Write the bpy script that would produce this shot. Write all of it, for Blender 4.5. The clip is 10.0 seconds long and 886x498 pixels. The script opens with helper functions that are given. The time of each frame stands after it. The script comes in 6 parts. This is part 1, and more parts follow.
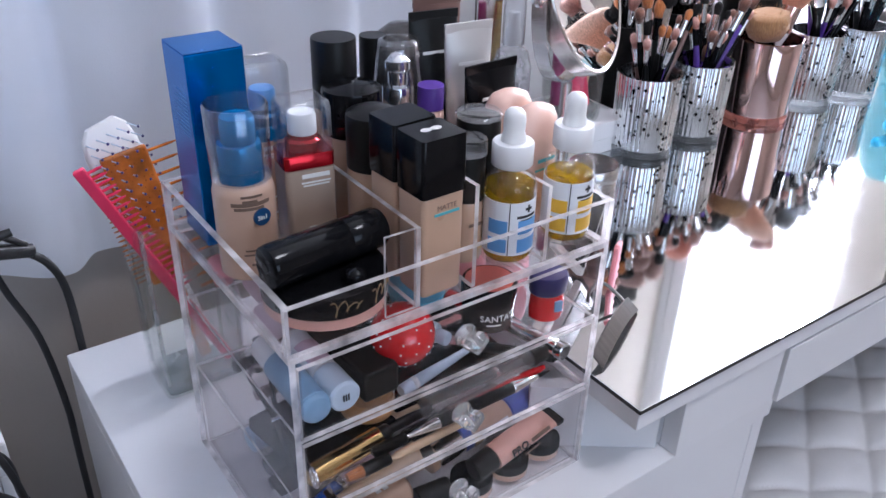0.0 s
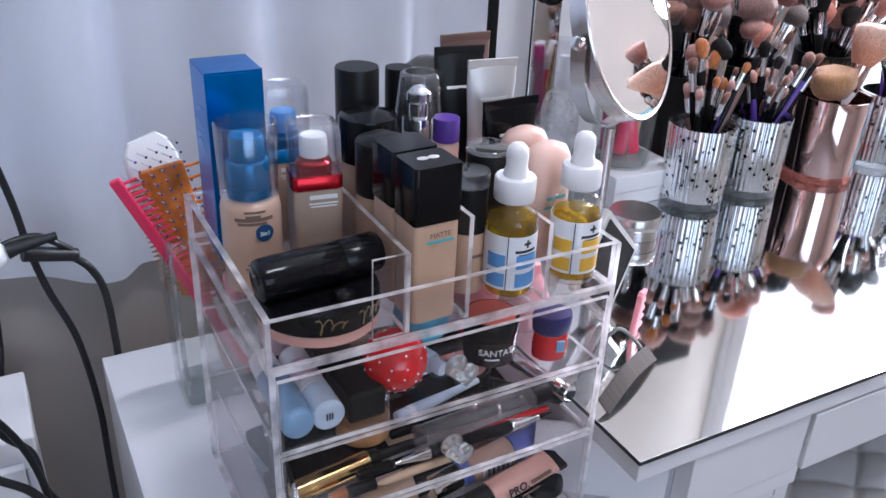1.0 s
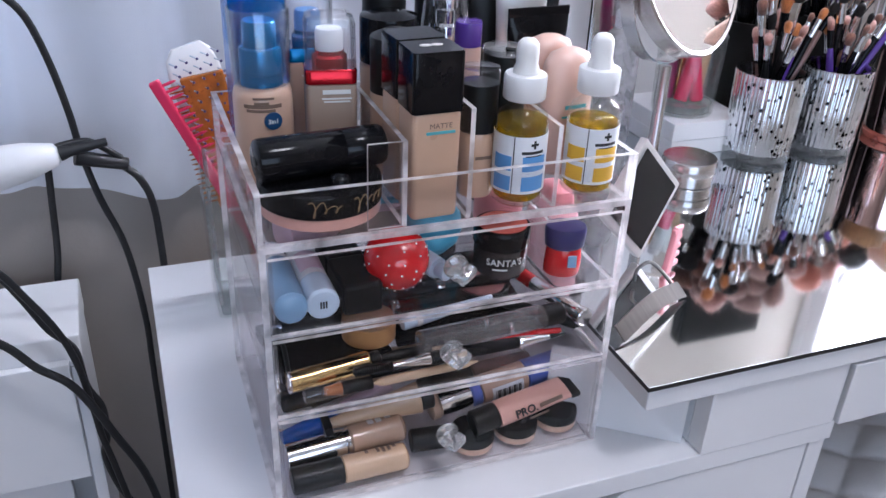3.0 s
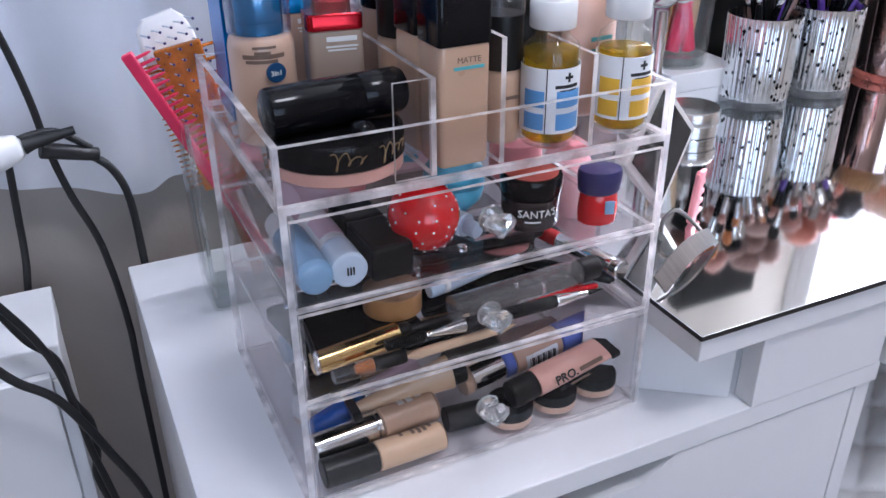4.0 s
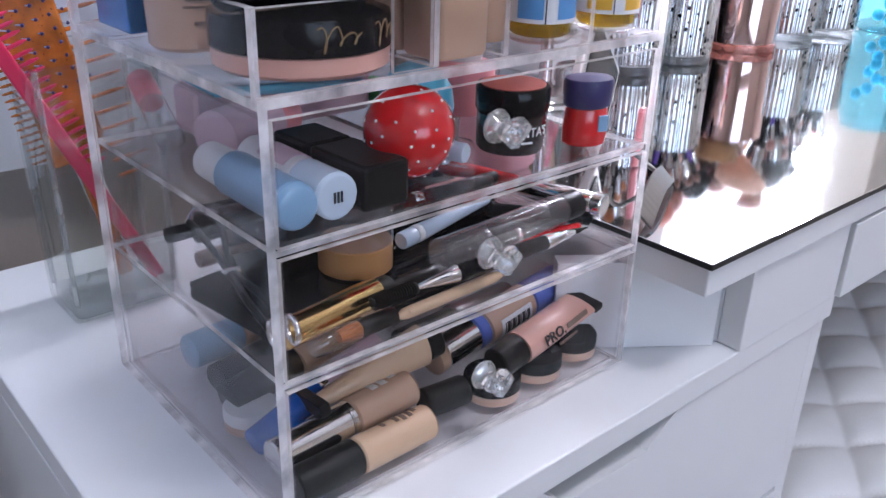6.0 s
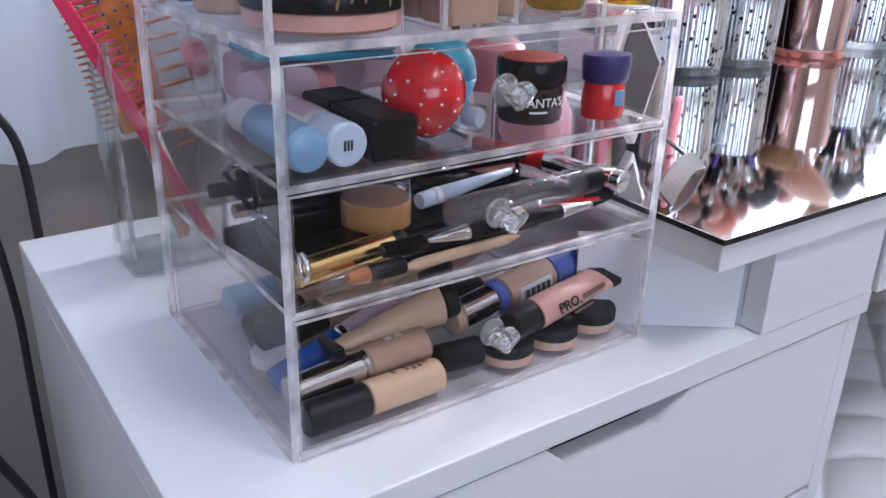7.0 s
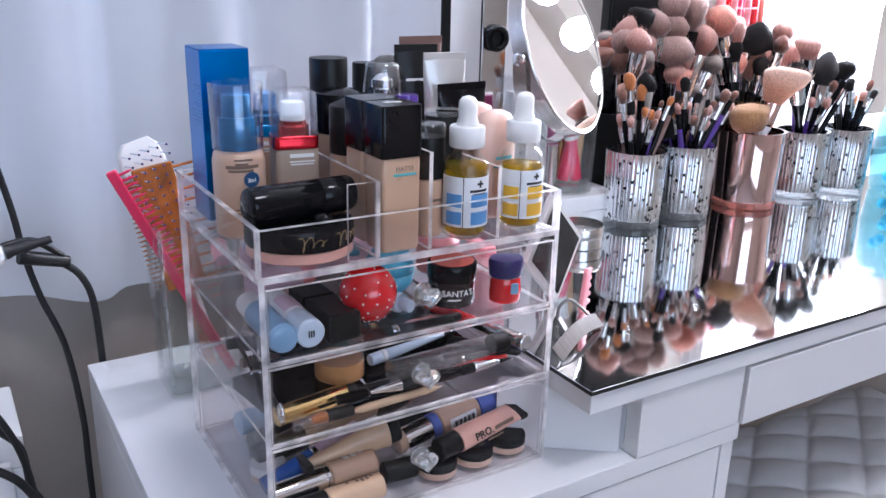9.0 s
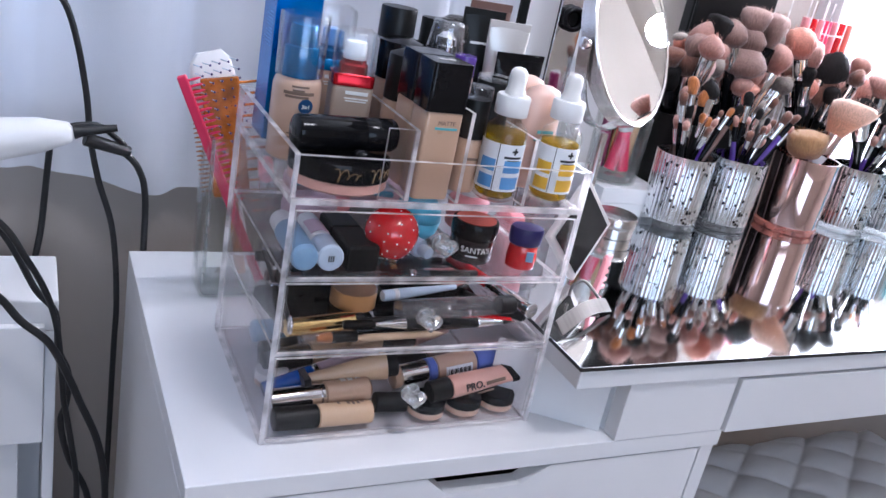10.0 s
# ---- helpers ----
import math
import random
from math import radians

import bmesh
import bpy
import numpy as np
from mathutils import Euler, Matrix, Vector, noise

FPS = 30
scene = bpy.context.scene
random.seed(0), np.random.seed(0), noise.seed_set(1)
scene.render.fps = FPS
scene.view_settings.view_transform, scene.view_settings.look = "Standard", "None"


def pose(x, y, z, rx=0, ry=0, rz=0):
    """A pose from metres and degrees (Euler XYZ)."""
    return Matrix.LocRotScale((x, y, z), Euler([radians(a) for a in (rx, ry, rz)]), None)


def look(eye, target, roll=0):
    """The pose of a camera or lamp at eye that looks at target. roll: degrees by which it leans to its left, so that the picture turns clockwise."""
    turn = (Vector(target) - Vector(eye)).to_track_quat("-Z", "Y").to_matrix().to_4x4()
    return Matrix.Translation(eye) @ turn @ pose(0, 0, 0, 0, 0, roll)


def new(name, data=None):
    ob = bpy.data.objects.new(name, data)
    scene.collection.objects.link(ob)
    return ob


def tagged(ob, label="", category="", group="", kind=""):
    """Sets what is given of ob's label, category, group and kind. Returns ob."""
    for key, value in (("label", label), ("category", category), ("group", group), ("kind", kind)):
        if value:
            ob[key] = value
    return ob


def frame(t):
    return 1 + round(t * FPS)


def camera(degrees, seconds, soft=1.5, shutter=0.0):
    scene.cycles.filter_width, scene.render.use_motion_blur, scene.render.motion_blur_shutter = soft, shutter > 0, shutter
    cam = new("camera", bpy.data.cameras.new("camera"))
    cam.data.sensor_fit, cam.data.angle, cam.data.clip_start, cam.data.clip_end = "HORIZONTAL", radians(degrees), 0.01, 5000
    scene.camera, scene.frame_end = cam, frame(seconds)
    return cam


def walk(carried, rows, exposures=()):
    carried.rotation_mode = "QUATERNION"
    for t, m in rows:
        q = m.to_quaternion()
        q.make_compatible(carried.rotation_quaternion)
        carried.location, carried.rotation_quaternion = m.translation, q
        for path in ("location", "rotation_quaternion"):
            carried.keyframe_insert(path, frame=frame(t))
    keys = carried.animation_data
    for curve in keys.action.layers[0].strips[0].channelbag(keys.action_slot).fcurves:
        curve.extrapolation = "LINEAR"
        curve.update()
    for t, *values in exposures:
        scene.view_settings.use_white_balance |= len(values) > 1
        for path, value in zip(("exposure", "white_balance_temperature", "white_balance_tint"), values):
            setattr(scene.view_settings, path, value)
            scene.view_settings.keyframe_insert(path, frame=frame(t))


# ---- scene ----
cam = camera(54.8, 10.0)
PATH = [
    (0, (-0.148, -0.344, 1.186), (0.865, 1.056, 0.18), 1.5),
    (0.5, (-0.123, -0.36, 1.188), (0.807, 1.134, 0.237), 2.3),
    (1, (-0.105, -0.38, 1.182), (0.758, 1.17, 0.259), 2.5),
    (1.5, (-0.076, -0.401, 1.177), (0.697, 1.198, 0.258), 3.3),
    (2, (-0.051, -0.415, 1.165), (0.636, 1.217, 0.235), 3.2),
    (2.5, (-0.054, -0.425, 1.15), (0.587, 1.21, 0.193), 2.6),
    (4, (-0.087, -0.378, 1.083), (0.658, 1.217, 0.135), -0.5),
    (4.5, (-0.129, -0.319, 1.052), (0.768, 1.199, 0.108), -2.1),
    (5, (-0.164, -0.264, 1.023), (0.894, 1.152, 0.088), -0.9),
    (5.5, (-0.166, -0.242, 1.001), (1.015, 1.097, 0.1), 0.2),
    (6, (-0.145, -0.266, 0.981), (1.058, 1.097, 0.148), 1.6),
    (6.2, (-0.137, -0.274, 0.975), (1.034, 1.106, 0.125), 2.5),
    (7.3, (-0.136, -0.342, 0.963), (0.878, 1.199, 0.192), 1.0),
    (7.5, (-0.131, -0.359, 0.966), (0.866, 1.198, 0.204), 1.0),
    (8, (-0.13, -0.405, 0.974), (0.844, 1.18, 0.238), 1.0),
    (8.5, (-0.145, -0.449, 1.028), (0.838, 1.158, 0.358), 1.1),
    (9, (-0.164, -0.488, 1.093), (0.829, 1.128, 0.458), 1.4),
    (9.5, (-0.172, -0.527, 1.123), (0.781, 1.097, 0.449), 4.1),
    (10, (-0.163, -0.531, 1.099), (0.72, 1.112, 0.377), 11.7),
]
walk(cam, [(t, look(eye, target, roll)) for t, eye, target, roll in PATH], [(0, 0.05, 5700, 13), (1.2, 0.02, 5700, 13), (2, -0.08, 5700, 13), (2.5, 0.0, 5700, 13), (4.5, 0.22, 5700, 13), (10, 0.25, 5700, 13)])

# ---- light ----
scene.cycles.transparent_max_bounces = 48
scene.cycles.max_bounces = 16
world = bpy.data.worlds.new("sky")
scene.world = world
world.use_nodes = True
wn = world.node_tree
sky = wn.nodes.new("ShaderNodeTexSky")
sky.sky_type, sky.sun_disc = "NISHITA", False
sky.sun_elevation, sky.sun_rotation = radians(35), radians(20)
wn.links.new(sky.outputs[0], wn.nodes["Background"].inputs[0])
wn.nodes["Background"].inputs[1].default_value = 0.12


def area_lamp(name, at, to, sx, sy, watts, colour):
    d = bpy.data.lights.new(name, "AREA")
    d.shape, d.size, d.size_y, d.energy, d.color = "RECTANGLE", sx, sy, watts, colour
    ob = new(name, d)
    ob.matrix_world = look(at, to)
    return ob


# daylight in the two window openings, and an unseen ceiling lamp added as fill
area_lamp("window_daylight", (-0.70, 0.56, 1.5), (-0.62, 0.0, 1.40), 0.95, 1.2, 20, (0.78, 0.87, 1.0))
area_lamp("window_daylight_far", (-0.3, -2.57, 1.5), (-0.2, 0.0, 0.9), 1.7, 1.3, 16, (0.76, 0.86, 1.0))
area_lamp("ceiling_light_glow", (0.35, -0.7, 2.425), (0.35, -0.7, 0), 0.34, 0.34, 11, (1.0, 0.95, 0.93))

# ---- materials ----


def mat(name, base, rough=0.5, metal=0.0, vary=0.06, scale=30.0, bump=0.0, bump_scale=200.0, coat=0.0, stretch=None,
        emit=None, spec=0.5, second=None, second_at=0.6, sheen=0.0, trans=0.0, sub=0.0):
    m = bpy.data.materials.new(name)
    m.use_nodes = True
    nt = m.node_tree
    N, L = nt.nodes, nt.links
    p = N["Principled BSDF"]
    p.inputs["Roughness"].default_value, p.inputs["Metallic"].default_value = rough, metal
    p.inputs["Coat Weight"].default_value, p.inputs["Coat Roughness"].default_value = coat, 0.06
    p.inputs["Sheen Weight"].default_value = sheen
    p.inputs["Transmission Weight"].default_value = trans
    p.inputs["Specular IOR Level"].default_value = spec
    if sub:
        p.inputs["Subsurface Weight"].default_value = sub
        p.inputs["Subsurface Scale"].default_value = 0.004
    tc = N.new("ShaderNodeTexCoord")
    mp = N.new("ShaderNodeMapping")
    L.new(tc.outputs["Object"], mp.inputs[0])
    if stretch:
        mp.inputs["Scale"].default_value = stretch
    no = N.new("ShaderNodeTexNoise")
    no.inputs["Scale"].default_value, no.inputs["Detail"].default_value = scale, 6
    L.new(mp.outputs[0], no.inputs["Vector"])
    ramp = N.new("ShaderNodeMapRange")
    ramp.inputs["From Min"].default_value, ramp.inputs["From Max"].default_value = 0.3, 0.7
    ramp.inputs["To Min"].default_value, ramp.inputs["To Max"].default_value = 1 - vary, 1 + vary
    L.new(no.outputs[0], ramp.inputs[0])
    mul = N.new("ShaderNodeVectorMath")
    mul.operation = "SCALE"
    mul.inputs[0].default_value = base
    L.new(ramp.outputs[0], mul.inputs["Scale"])
    out = mul.outputs[0]
    if second:
        n2 = N.new("ShaderNodeTexNoise")
        n2.inputs["Scale"].default_value, n2.inputs["Detail"].default_value = scale * 6, 3
        L.new(mp.outputs[0], n2.inputs["Vector"])
        st = N.new("ShaderNodeMapRange")
        st.inputs["From Min"].default_value, st.inputs["From Max"].default_value = second_at, second_at + 0.04
        L.new(n2.outputs[0], st.inputs[0])
        mx = N.new("ShaderNodeMix")
        mx.data_type = "RGBA"
        L.new(st.outputs[0], mx.inputs["Factor"])
        L.new(out, mx.inputs["A"])
        mx.inputs["B"].default_value = (*second, 1)
        out = mx.outputs["Result"]
    L.new(out, p.inputs["Base Color"])
    rr = N.new("ShaderNodeMapRange")
    rr.inputs["To Min"].default_value, rr.inputs["To Max"].default_value = rough - min(0.06, rough * 0.4), min(1, rough + min(0.06, rough * 0.4))
    L.new(no.outputs[0], rr.inputs[0])
    L.new(rr.outputs[0], p.inputs["Roughness"])
    if bump:
        nb = N.new("ShaderNodeTexNoise")
        nb.inputs["Scale"].default_value, nb.inputs["Detail"].default_value = bump_scale, 4
        L.new(mp.outputs[0], nb.inputs["Vector"])
        b = N.new("ShaderNodeBump")
        b.inputs["Strength"].default_value, b.inputs["Distance"].default_value = bump, 0.002
        L.new(nb.outputs[0], b.inputs["Height"])
        L.new(b.outputs[0], p.inputs["Normal"])
    if emit:
        p.inputs["Emission Color"].default_value, p.inputs["Emission Strength"].default_value = (*emit[:3], 1), emit[3]
    return m


def clear(name, tint=(0.97, 0.97, 0.97), gloss=1.0, rough=0.02, ior=1.49, haze=0.0, haze_colour=(0.9, 0.9, 0.9)):
    """Thin clear plastic or glass: straight through, with a Fresnel gloss and a noise-varied share of haze_colour."""
    m = bpy.data.materials.new(name)
    m.use_nodes = True
    nt = m.node_tree
    N, L = nt.nodes, nt.links
    N.remove(N["Principled BSDF"])
    out = N["Material Output"]
    tr = N.new("ShaderNodeBsdfTransparent")
    tr.inputs[0].default_value = (*tint, 1)
    gl = N.new("ShaderNodeBsdfGlossy")
    gl.inputs["Roughness"].default_value = rough
    lw = N.new("ShaderNodeLayerWeight")
    lw.inputs[0].default_value = 0.5
    pw = N.new("ShaderNodeMath")
    pw.operation = "POWER"
    pw.inputs[1].default_value = 4.0
    sc = N.new("ShaderNodeMath")
    sc.operation = "MULTIPLY_ADD"
    sc.inputs[1].default_value, sc.inputs[2].default_value = 0.8 * gloss, ((ior - 1) / (ior + 1)) ** 2 * gloss
    L.new(lw.outputs["Facing"], pw.inputs[0])
    L.new(pw.outputs[0], sc.inputs[0])
    body = tr.outputs[0]
    if haze:
        d1 = N.new("ShaderNodeBsdfDiffuse")
        d1.inputs[0].default_value = (*haze_colour, 1)
        d2 = N.new("ShaderNodeBsdfTranslucent")
        d2.inputs[0].default_value = (*haze_colour, 1)
        df = N.new("ShaderNodeMixShader")
        L.new(d1.outputs[0], df.inputs[1])
        L.new(d2.outputs[0], df.inputs[2])
        tc = N.new("ShaderNodeTexCoord")
        no = N.new("ShaderNodeTexNoise")
        no.inputs["Scale"].default_value, no.inputs["Detail"].default_value = 45, 8
        L.new(tc.outputs["Object"], no.inputs["Vector"])
        mr = N.new("ShaderNodeMapRange")
        mr.inputs["From Min"].default_value, mr.inputs["From Max"].default_value = 0.35, 0.7
        mr.inputs["To Min"].default_value, mr.inputs["To Max"].default_value = haze * 0.5, haze * 1.6
        L.new(no.outputs[0], mr.inputs[0])
        mh = N.new("ShaderNodeMixShader")
        L.new(mr.outputs[0], mh.inputs[0])
        L.new(body, mh.inputs[1])
        L.new(df.outputs[0], mh.inputs[2])
        body = mh.outputs[0]
    mx = N.new("ShaderNodeMixShader")
    L.new(sc.outputs[0], mx.inputs[0])
    L.new(body, mx.inputs[1])
    L.new(gl.outputs[0], mx.inputs[2])
    L.new(mx.outputs[0], out.inputs[0])
    return m


WHITE = mat("white_lacquer", (0.80, 0.80, 0.81), 0.38, vary=0.025, scale=6, bump=0.03, bump_scale=90)
WALL = mat("wall_paint", (0.40, 0.355, 0.315), 0.85, vary=0.05, scale=3, bump=0.15, bump_scale=140)
CEIL = mat("ceiling_paint", (0.8, 0.8, 0.79), 0.9, vary=0.03, scale=3)
FLOOR = mat("floor_wood", (0.24, 0.19, 0.15), 0.5, vary=0.25, scale=5, stretch=(1, 8, 1), bump=0.1, bump_scale=60)
CURTAIN = mat("curtain_cloth", (0.82, 0.83, 0.86), 0.9, vary=0.03, scale=12, bump=0.25, bump_scale=900, sheen=0.2)
ACRYLIC = clear("clear_acrylic", (0.985, 0.98, 0.982), 0.32, 0.015, 1.49, 0.002)
# Frosted cut edges, whitened to stand in for light piped through the sheet.
ACRYLIC_EDGE = clear("frosted_lit_acrylic_edge", (0.95, 0.93, 0.93), 0.9, 0.2, 1.49, 0.72, (0.98, 0.95, 0.945))
ACRYLIC_RIM = clear("polished_acrylic_edge", (0.96, 0.95, 0.95), 0.8, 0.08, 1.49, 0.12, (0.95, 0.93, 0.93))
GLASS = clear("clear_glass", (0.95, 0.96, 0.95), 1.0, 0.01, 1.5, 0.01)
GLASS_EDGE = clear("glass_thick", (0.85, 0.87, 0.88), 1.3, 0.02, 1.5, 0.22)
CAPCLEAR = clear("clear_cap_plastic", (0.965, 0.97, 0.98), 1.5, 0.03, 1.5, 0.014)
TUBECLEAR = clear("hazy_tube_plastic", (0.95, 0.93, 0.93), 1.3, 0.05, 1.5, 0.10)
CRYSTAL = bpy.data.materials.new("crystal_knob")
CRYSTAL.use_nodes = True
_p = CRYSTAL.node_tree.nodes["Principled BSDF"]
_p.inputs["Base Color"].default_value = (1, 1, 1, 1)
_p.inputs["Roughness"].default_value = 0.0
_p.inputs["IOR"].default_value = 1.65
_p.inputs["Transmission Weight"].default_value = 0.88
SMOKE = clear("smoky_plastic", (0.35, 0.33, 0.32), 1.0, 0.03, 1.5, 0.10, (0.4, 0.38, 0.36))
OIL = clear("yellow_oil", (0.74, 0.56, 0.03), 0.5, 0.03, 1.45, 0.22, (0.75, 0.55, 0.03))
TABLEGLASS = mat("mirrored_table_glass", (0.74, 0.755, 0.76), 0.05, 1.0, vary=0.015, scale=5)
MIRROR = mat("mirror_silver", (0.90, 0.91, 0.91), 0.012, 1.0, vary=0.008, scale=4)
BLACKEDGE = mat("black_edge", (0.012, 0.012, 0.013), 0.3)
CHROME = mat("brushed_steel", (0.62, 0.59, 0.57), 0.22, 1.0, vary=0.08, scale=8, stretch=(1, 1, 30), bump=0.02)
BRUSHED = mat("dull_brushed_metal", (0.20, 0.185, 0.175), 0.36, 1.0, vary=0.12, scale=12, stretch=(30, 1, 1), bump=0.03)
SHINY = mat("bright_chrome", (0.82, 0.82, 0.83), 0.07, 1.0, vary=0.03, scale=30)
GOLD = mat("gold_metal", (0.75, 0.52, 0.22), 0.16, 1.0, vary=0.05, scale=60)
ROSE = mat("rose_chrome", (0.95, 0.69, 0.65), 0.07, 1.0, vary=0.04, scale=10)
ROSEGLASS = clear("rose_glass", (0.98, 0.76, 0.72), 1.0, 0.02, 1.5, 0.38, (0.92, 0.42, 0.34))
def mercury():
    """Silvered glass with dark flecks where the silver has flaked away."""
    m = mat("mercury_glass", (0.84, 0.85, 0.86), 0.13, 1.0, vary=0.10, scale=70)
    N, L = m.node_tree.nodes, m.node_tree.links
    p = N["Principled BSDF"]
    base = p.inputs["Base Color"].links[0].from_socket
    tc = N.new("ShaderNodeTexCoord")
    mp = N.new("ShaderNodeMapping")
    mp.inputs["Scale"].default_value = (1, 1, 0.8)
    L.new(tc.outputs["Object"], mp.inputs[0])
    vo = N.new("ShaderNodeTexVoronoi")
    vo.inputs["Scale"].default_value, vo.inputs["Randomness"].default_value = 230, 1.0
    L.new(mp.outputs[0], vo.inputs["Vector"])
    sep = N.new("ShaderNodeSeparateColor")
    L.new(vo.outputs["Color"], sep.inputs[0])
    pick = N.new("ShaderNodeMath")
    pick.operation = "GREATER_THAN"
    pick.inputs[1].default_value = 0.80
    L.new(sep.outputs[0], pick.inputs[0])
    near = N.new("ShaderNodeMapRange")
    near.inputs["From Min"].default_value, near.inputs["From Max"].default_value = 0.50, 0.34
    L.new(vo.outputs["Distance"], near.inputs[0])
    both = N.new("ShaderNodeMath")
    both.operation = "MULTIPLY"
    L.new(pick.outputs[0], both.inputs[0])
    L.new(near.outputs[0], both.inputs[1])
    mx = N.new("ShaderNodeMix")
    mx.data_type = "RGBA"
    L.new(both.outputs[0], mx.inputs["Factor"])
    L.new(base, mx.inputs["A"])
    mx.inputs["B"].default_value = (0.03, 0.03, 0.035, 1)
    L.new(mx.outputs["Result"], p.inputs["Base Color"])
    return m


MERCURY = mercury()
BLACK = mat("black_gloss_plastic", (0.005, 0.005, 0.006), 0.13, vary=0.2, scale=40, spec=0.2)
BLACKM = mat("black_satin_plastic", (0.008, 0.008, 0.008), 0.34, vary=0.2, scale=40, bump=0.02, spec=0.22)
CABLE = mat("black_cable_rubber", (0.012, 0.012, 0.013), 0.45, vary=0.2, scale=60)
BLUEFOIL = mat("blue_foil_card", (0.004, 0.18, 0.58), 0.26, 0.85, vary=0.12, scale=18, bump=0.01)
BLUEPUMP = mat("blue_pump", (0.004, 0.17, 0.40), 0.22, 0.45, vary=0.05)
REDMETAL = mat("red_metal", (0.48, 0.01, 0.02), 0.14, 0.7, vary=0.05)
WHITEP = mat("white_plastic", (0.82, 0.82, 0.82), 0.32, vary=0.02, scale=40, coat=0.2)
RUBBERW = mat("white_rubber", (0.80, 0.79, 0.77), 0.55, vary=0.03, scale=80)
PAPERW = mat("white_label_paper", (0.82, 0.84, 0.87), 0.5, vary=0.02)
LABELB = mat("blue_label_ink", (0.12, 0.33, 0.66), 0.5, vary=0.03)
LABELY = mat("yellow_label_ink", (0.80, 0.47, 0.04), 0.5, vary=0.03)
INK = mat("black_ink", (0.02, 0.02, 0.022), 0.5)
INKW = mat("white_ink", (0.8, 0.8, 0.78), 0.5)
INKGOLD = mat("gold_ink", (0.36, 0.24, 0.12), 0.3, 0.7)
INKBROWN = mat("brown_ink", (0.17, 0.11, 0.08), 0.5)
INKTEAL = mat("teal_ink", (0.10, 0.42, 0.47), 0.5)
PURPLE = mat("purple_plastic", (0.09, 0.04, 0.26), 0.25, vary=0.05, coat=0.4)
RED = mat("red_gloss_plastic", (0.62, 0.006, 0.010), 0.2, vary=0.05, scale=50, coat=0.6)
NAVY = mat("navy_plastic", (0.03, 0.025, 0.13), 0.35, vary=0.05)
PINKP = mat("pink_plastic", (0.83, 0.30, 0.33), 0.4, vary=0.05)
HOTPINK = mat("hot_pink_plastic", (0.83, 0.035, 0.12), 0.3, vary=0.06, coat=0.3)
LILAC = mat("lilac_plastic", (0.66, 0.48, 0.56), 0.4, vary=0.05)
LBLUE = mat("light_blue_plastic", (0.22, 0.38, 0.56), 0.3, vary=0.05, coat=0.4)
PALEBLUE = mat("pale_blue_plastic", (0.52, 0.62, 0.73), 0.35, vary=0.04, coat=0.3)
TEAL = mat("turquoise_plastic", (0.09, 0.42, 0.60), 0.4, vary=0.05)
ROYAL = mat("royal_blue_plastic", (0.01, 0.10, 0.45), 0.25, vary=0.06, coat=0.4)
PERI = mat("periwinkle_plastic", (0.10, 0.15, 0.48), 0.35, vary=0.05)
WOODP = mat("pencil_wood", (0.55, 0.38, 0.24), 0.55, vary=0.15, scale=80, stretch=(1, 1, 0.1))
TORTOISE = mat("amber_tortoiseshell", (0.62, 0.19, 0.02), 0.2, vary=0.5, scale=70, coat=0.5, second=(0.16, 0.03, 0.004), second_at=0.66, trans=0.25)
QUILT = mat("quilted_leatherette", (0.70, 0.70, 0.71), 0.45, vary=0.04, scale=20, bump=0.12, bump_scale=500)
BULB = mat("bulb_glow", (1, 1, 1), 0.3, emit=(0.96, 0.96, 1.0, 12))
# Unseen top row and guessed post: bulbs added and made strong as key light.
BULBTOP = mat("bulb_glow_added_top", (1, 1, 1), 0.3, emit=(0.97, 0.96, 1.0, 130))
BULBPOST = mat("bulb_glow_added_post", (1, 1, 1), 0.3, emit=(1.0, 0.97, 1.0, 300))


def makeup(name, c, coat=0.7, rough=0.3):
    return mat(name, c, rough, vary=0.05, scale=25, coat=coat)


F_BEIGE = makeup("beige_foundation_glass", (0.56, 0.37, 0.27))
F_TAUPE = makeup("taupe_foundation_glass", (0.42, 0.32, 0.25))
F_TAN = makeup("tan_foundation_glass", (0.52, 0.34, 0.23))
F_PEACH = makeup("peach_tube", (0.66, 0.36, 0.29), 0.3, 0.4)
F_PALE = makeup("pale_peach_bottle", (0.72, 0.47, 0.38), 0.3, 0.35)
F_SAND = makeup("sand_tube", (0.62, 0.42, 0.26), 0.3, 0.4)
F_CARAMEL = makeup("caramel_pot", (0.50, 0.25, 0.09), 0.4, 0.35)
SILVERTUBE = mat("pearl_tube", (0.62, 0.60, 0.58), 0.3, 0.35, vary=0.04)
BROWNTUBE = makeup("brown_tube", (0.16, 0.09, 0.075), 0.3, 0.3)


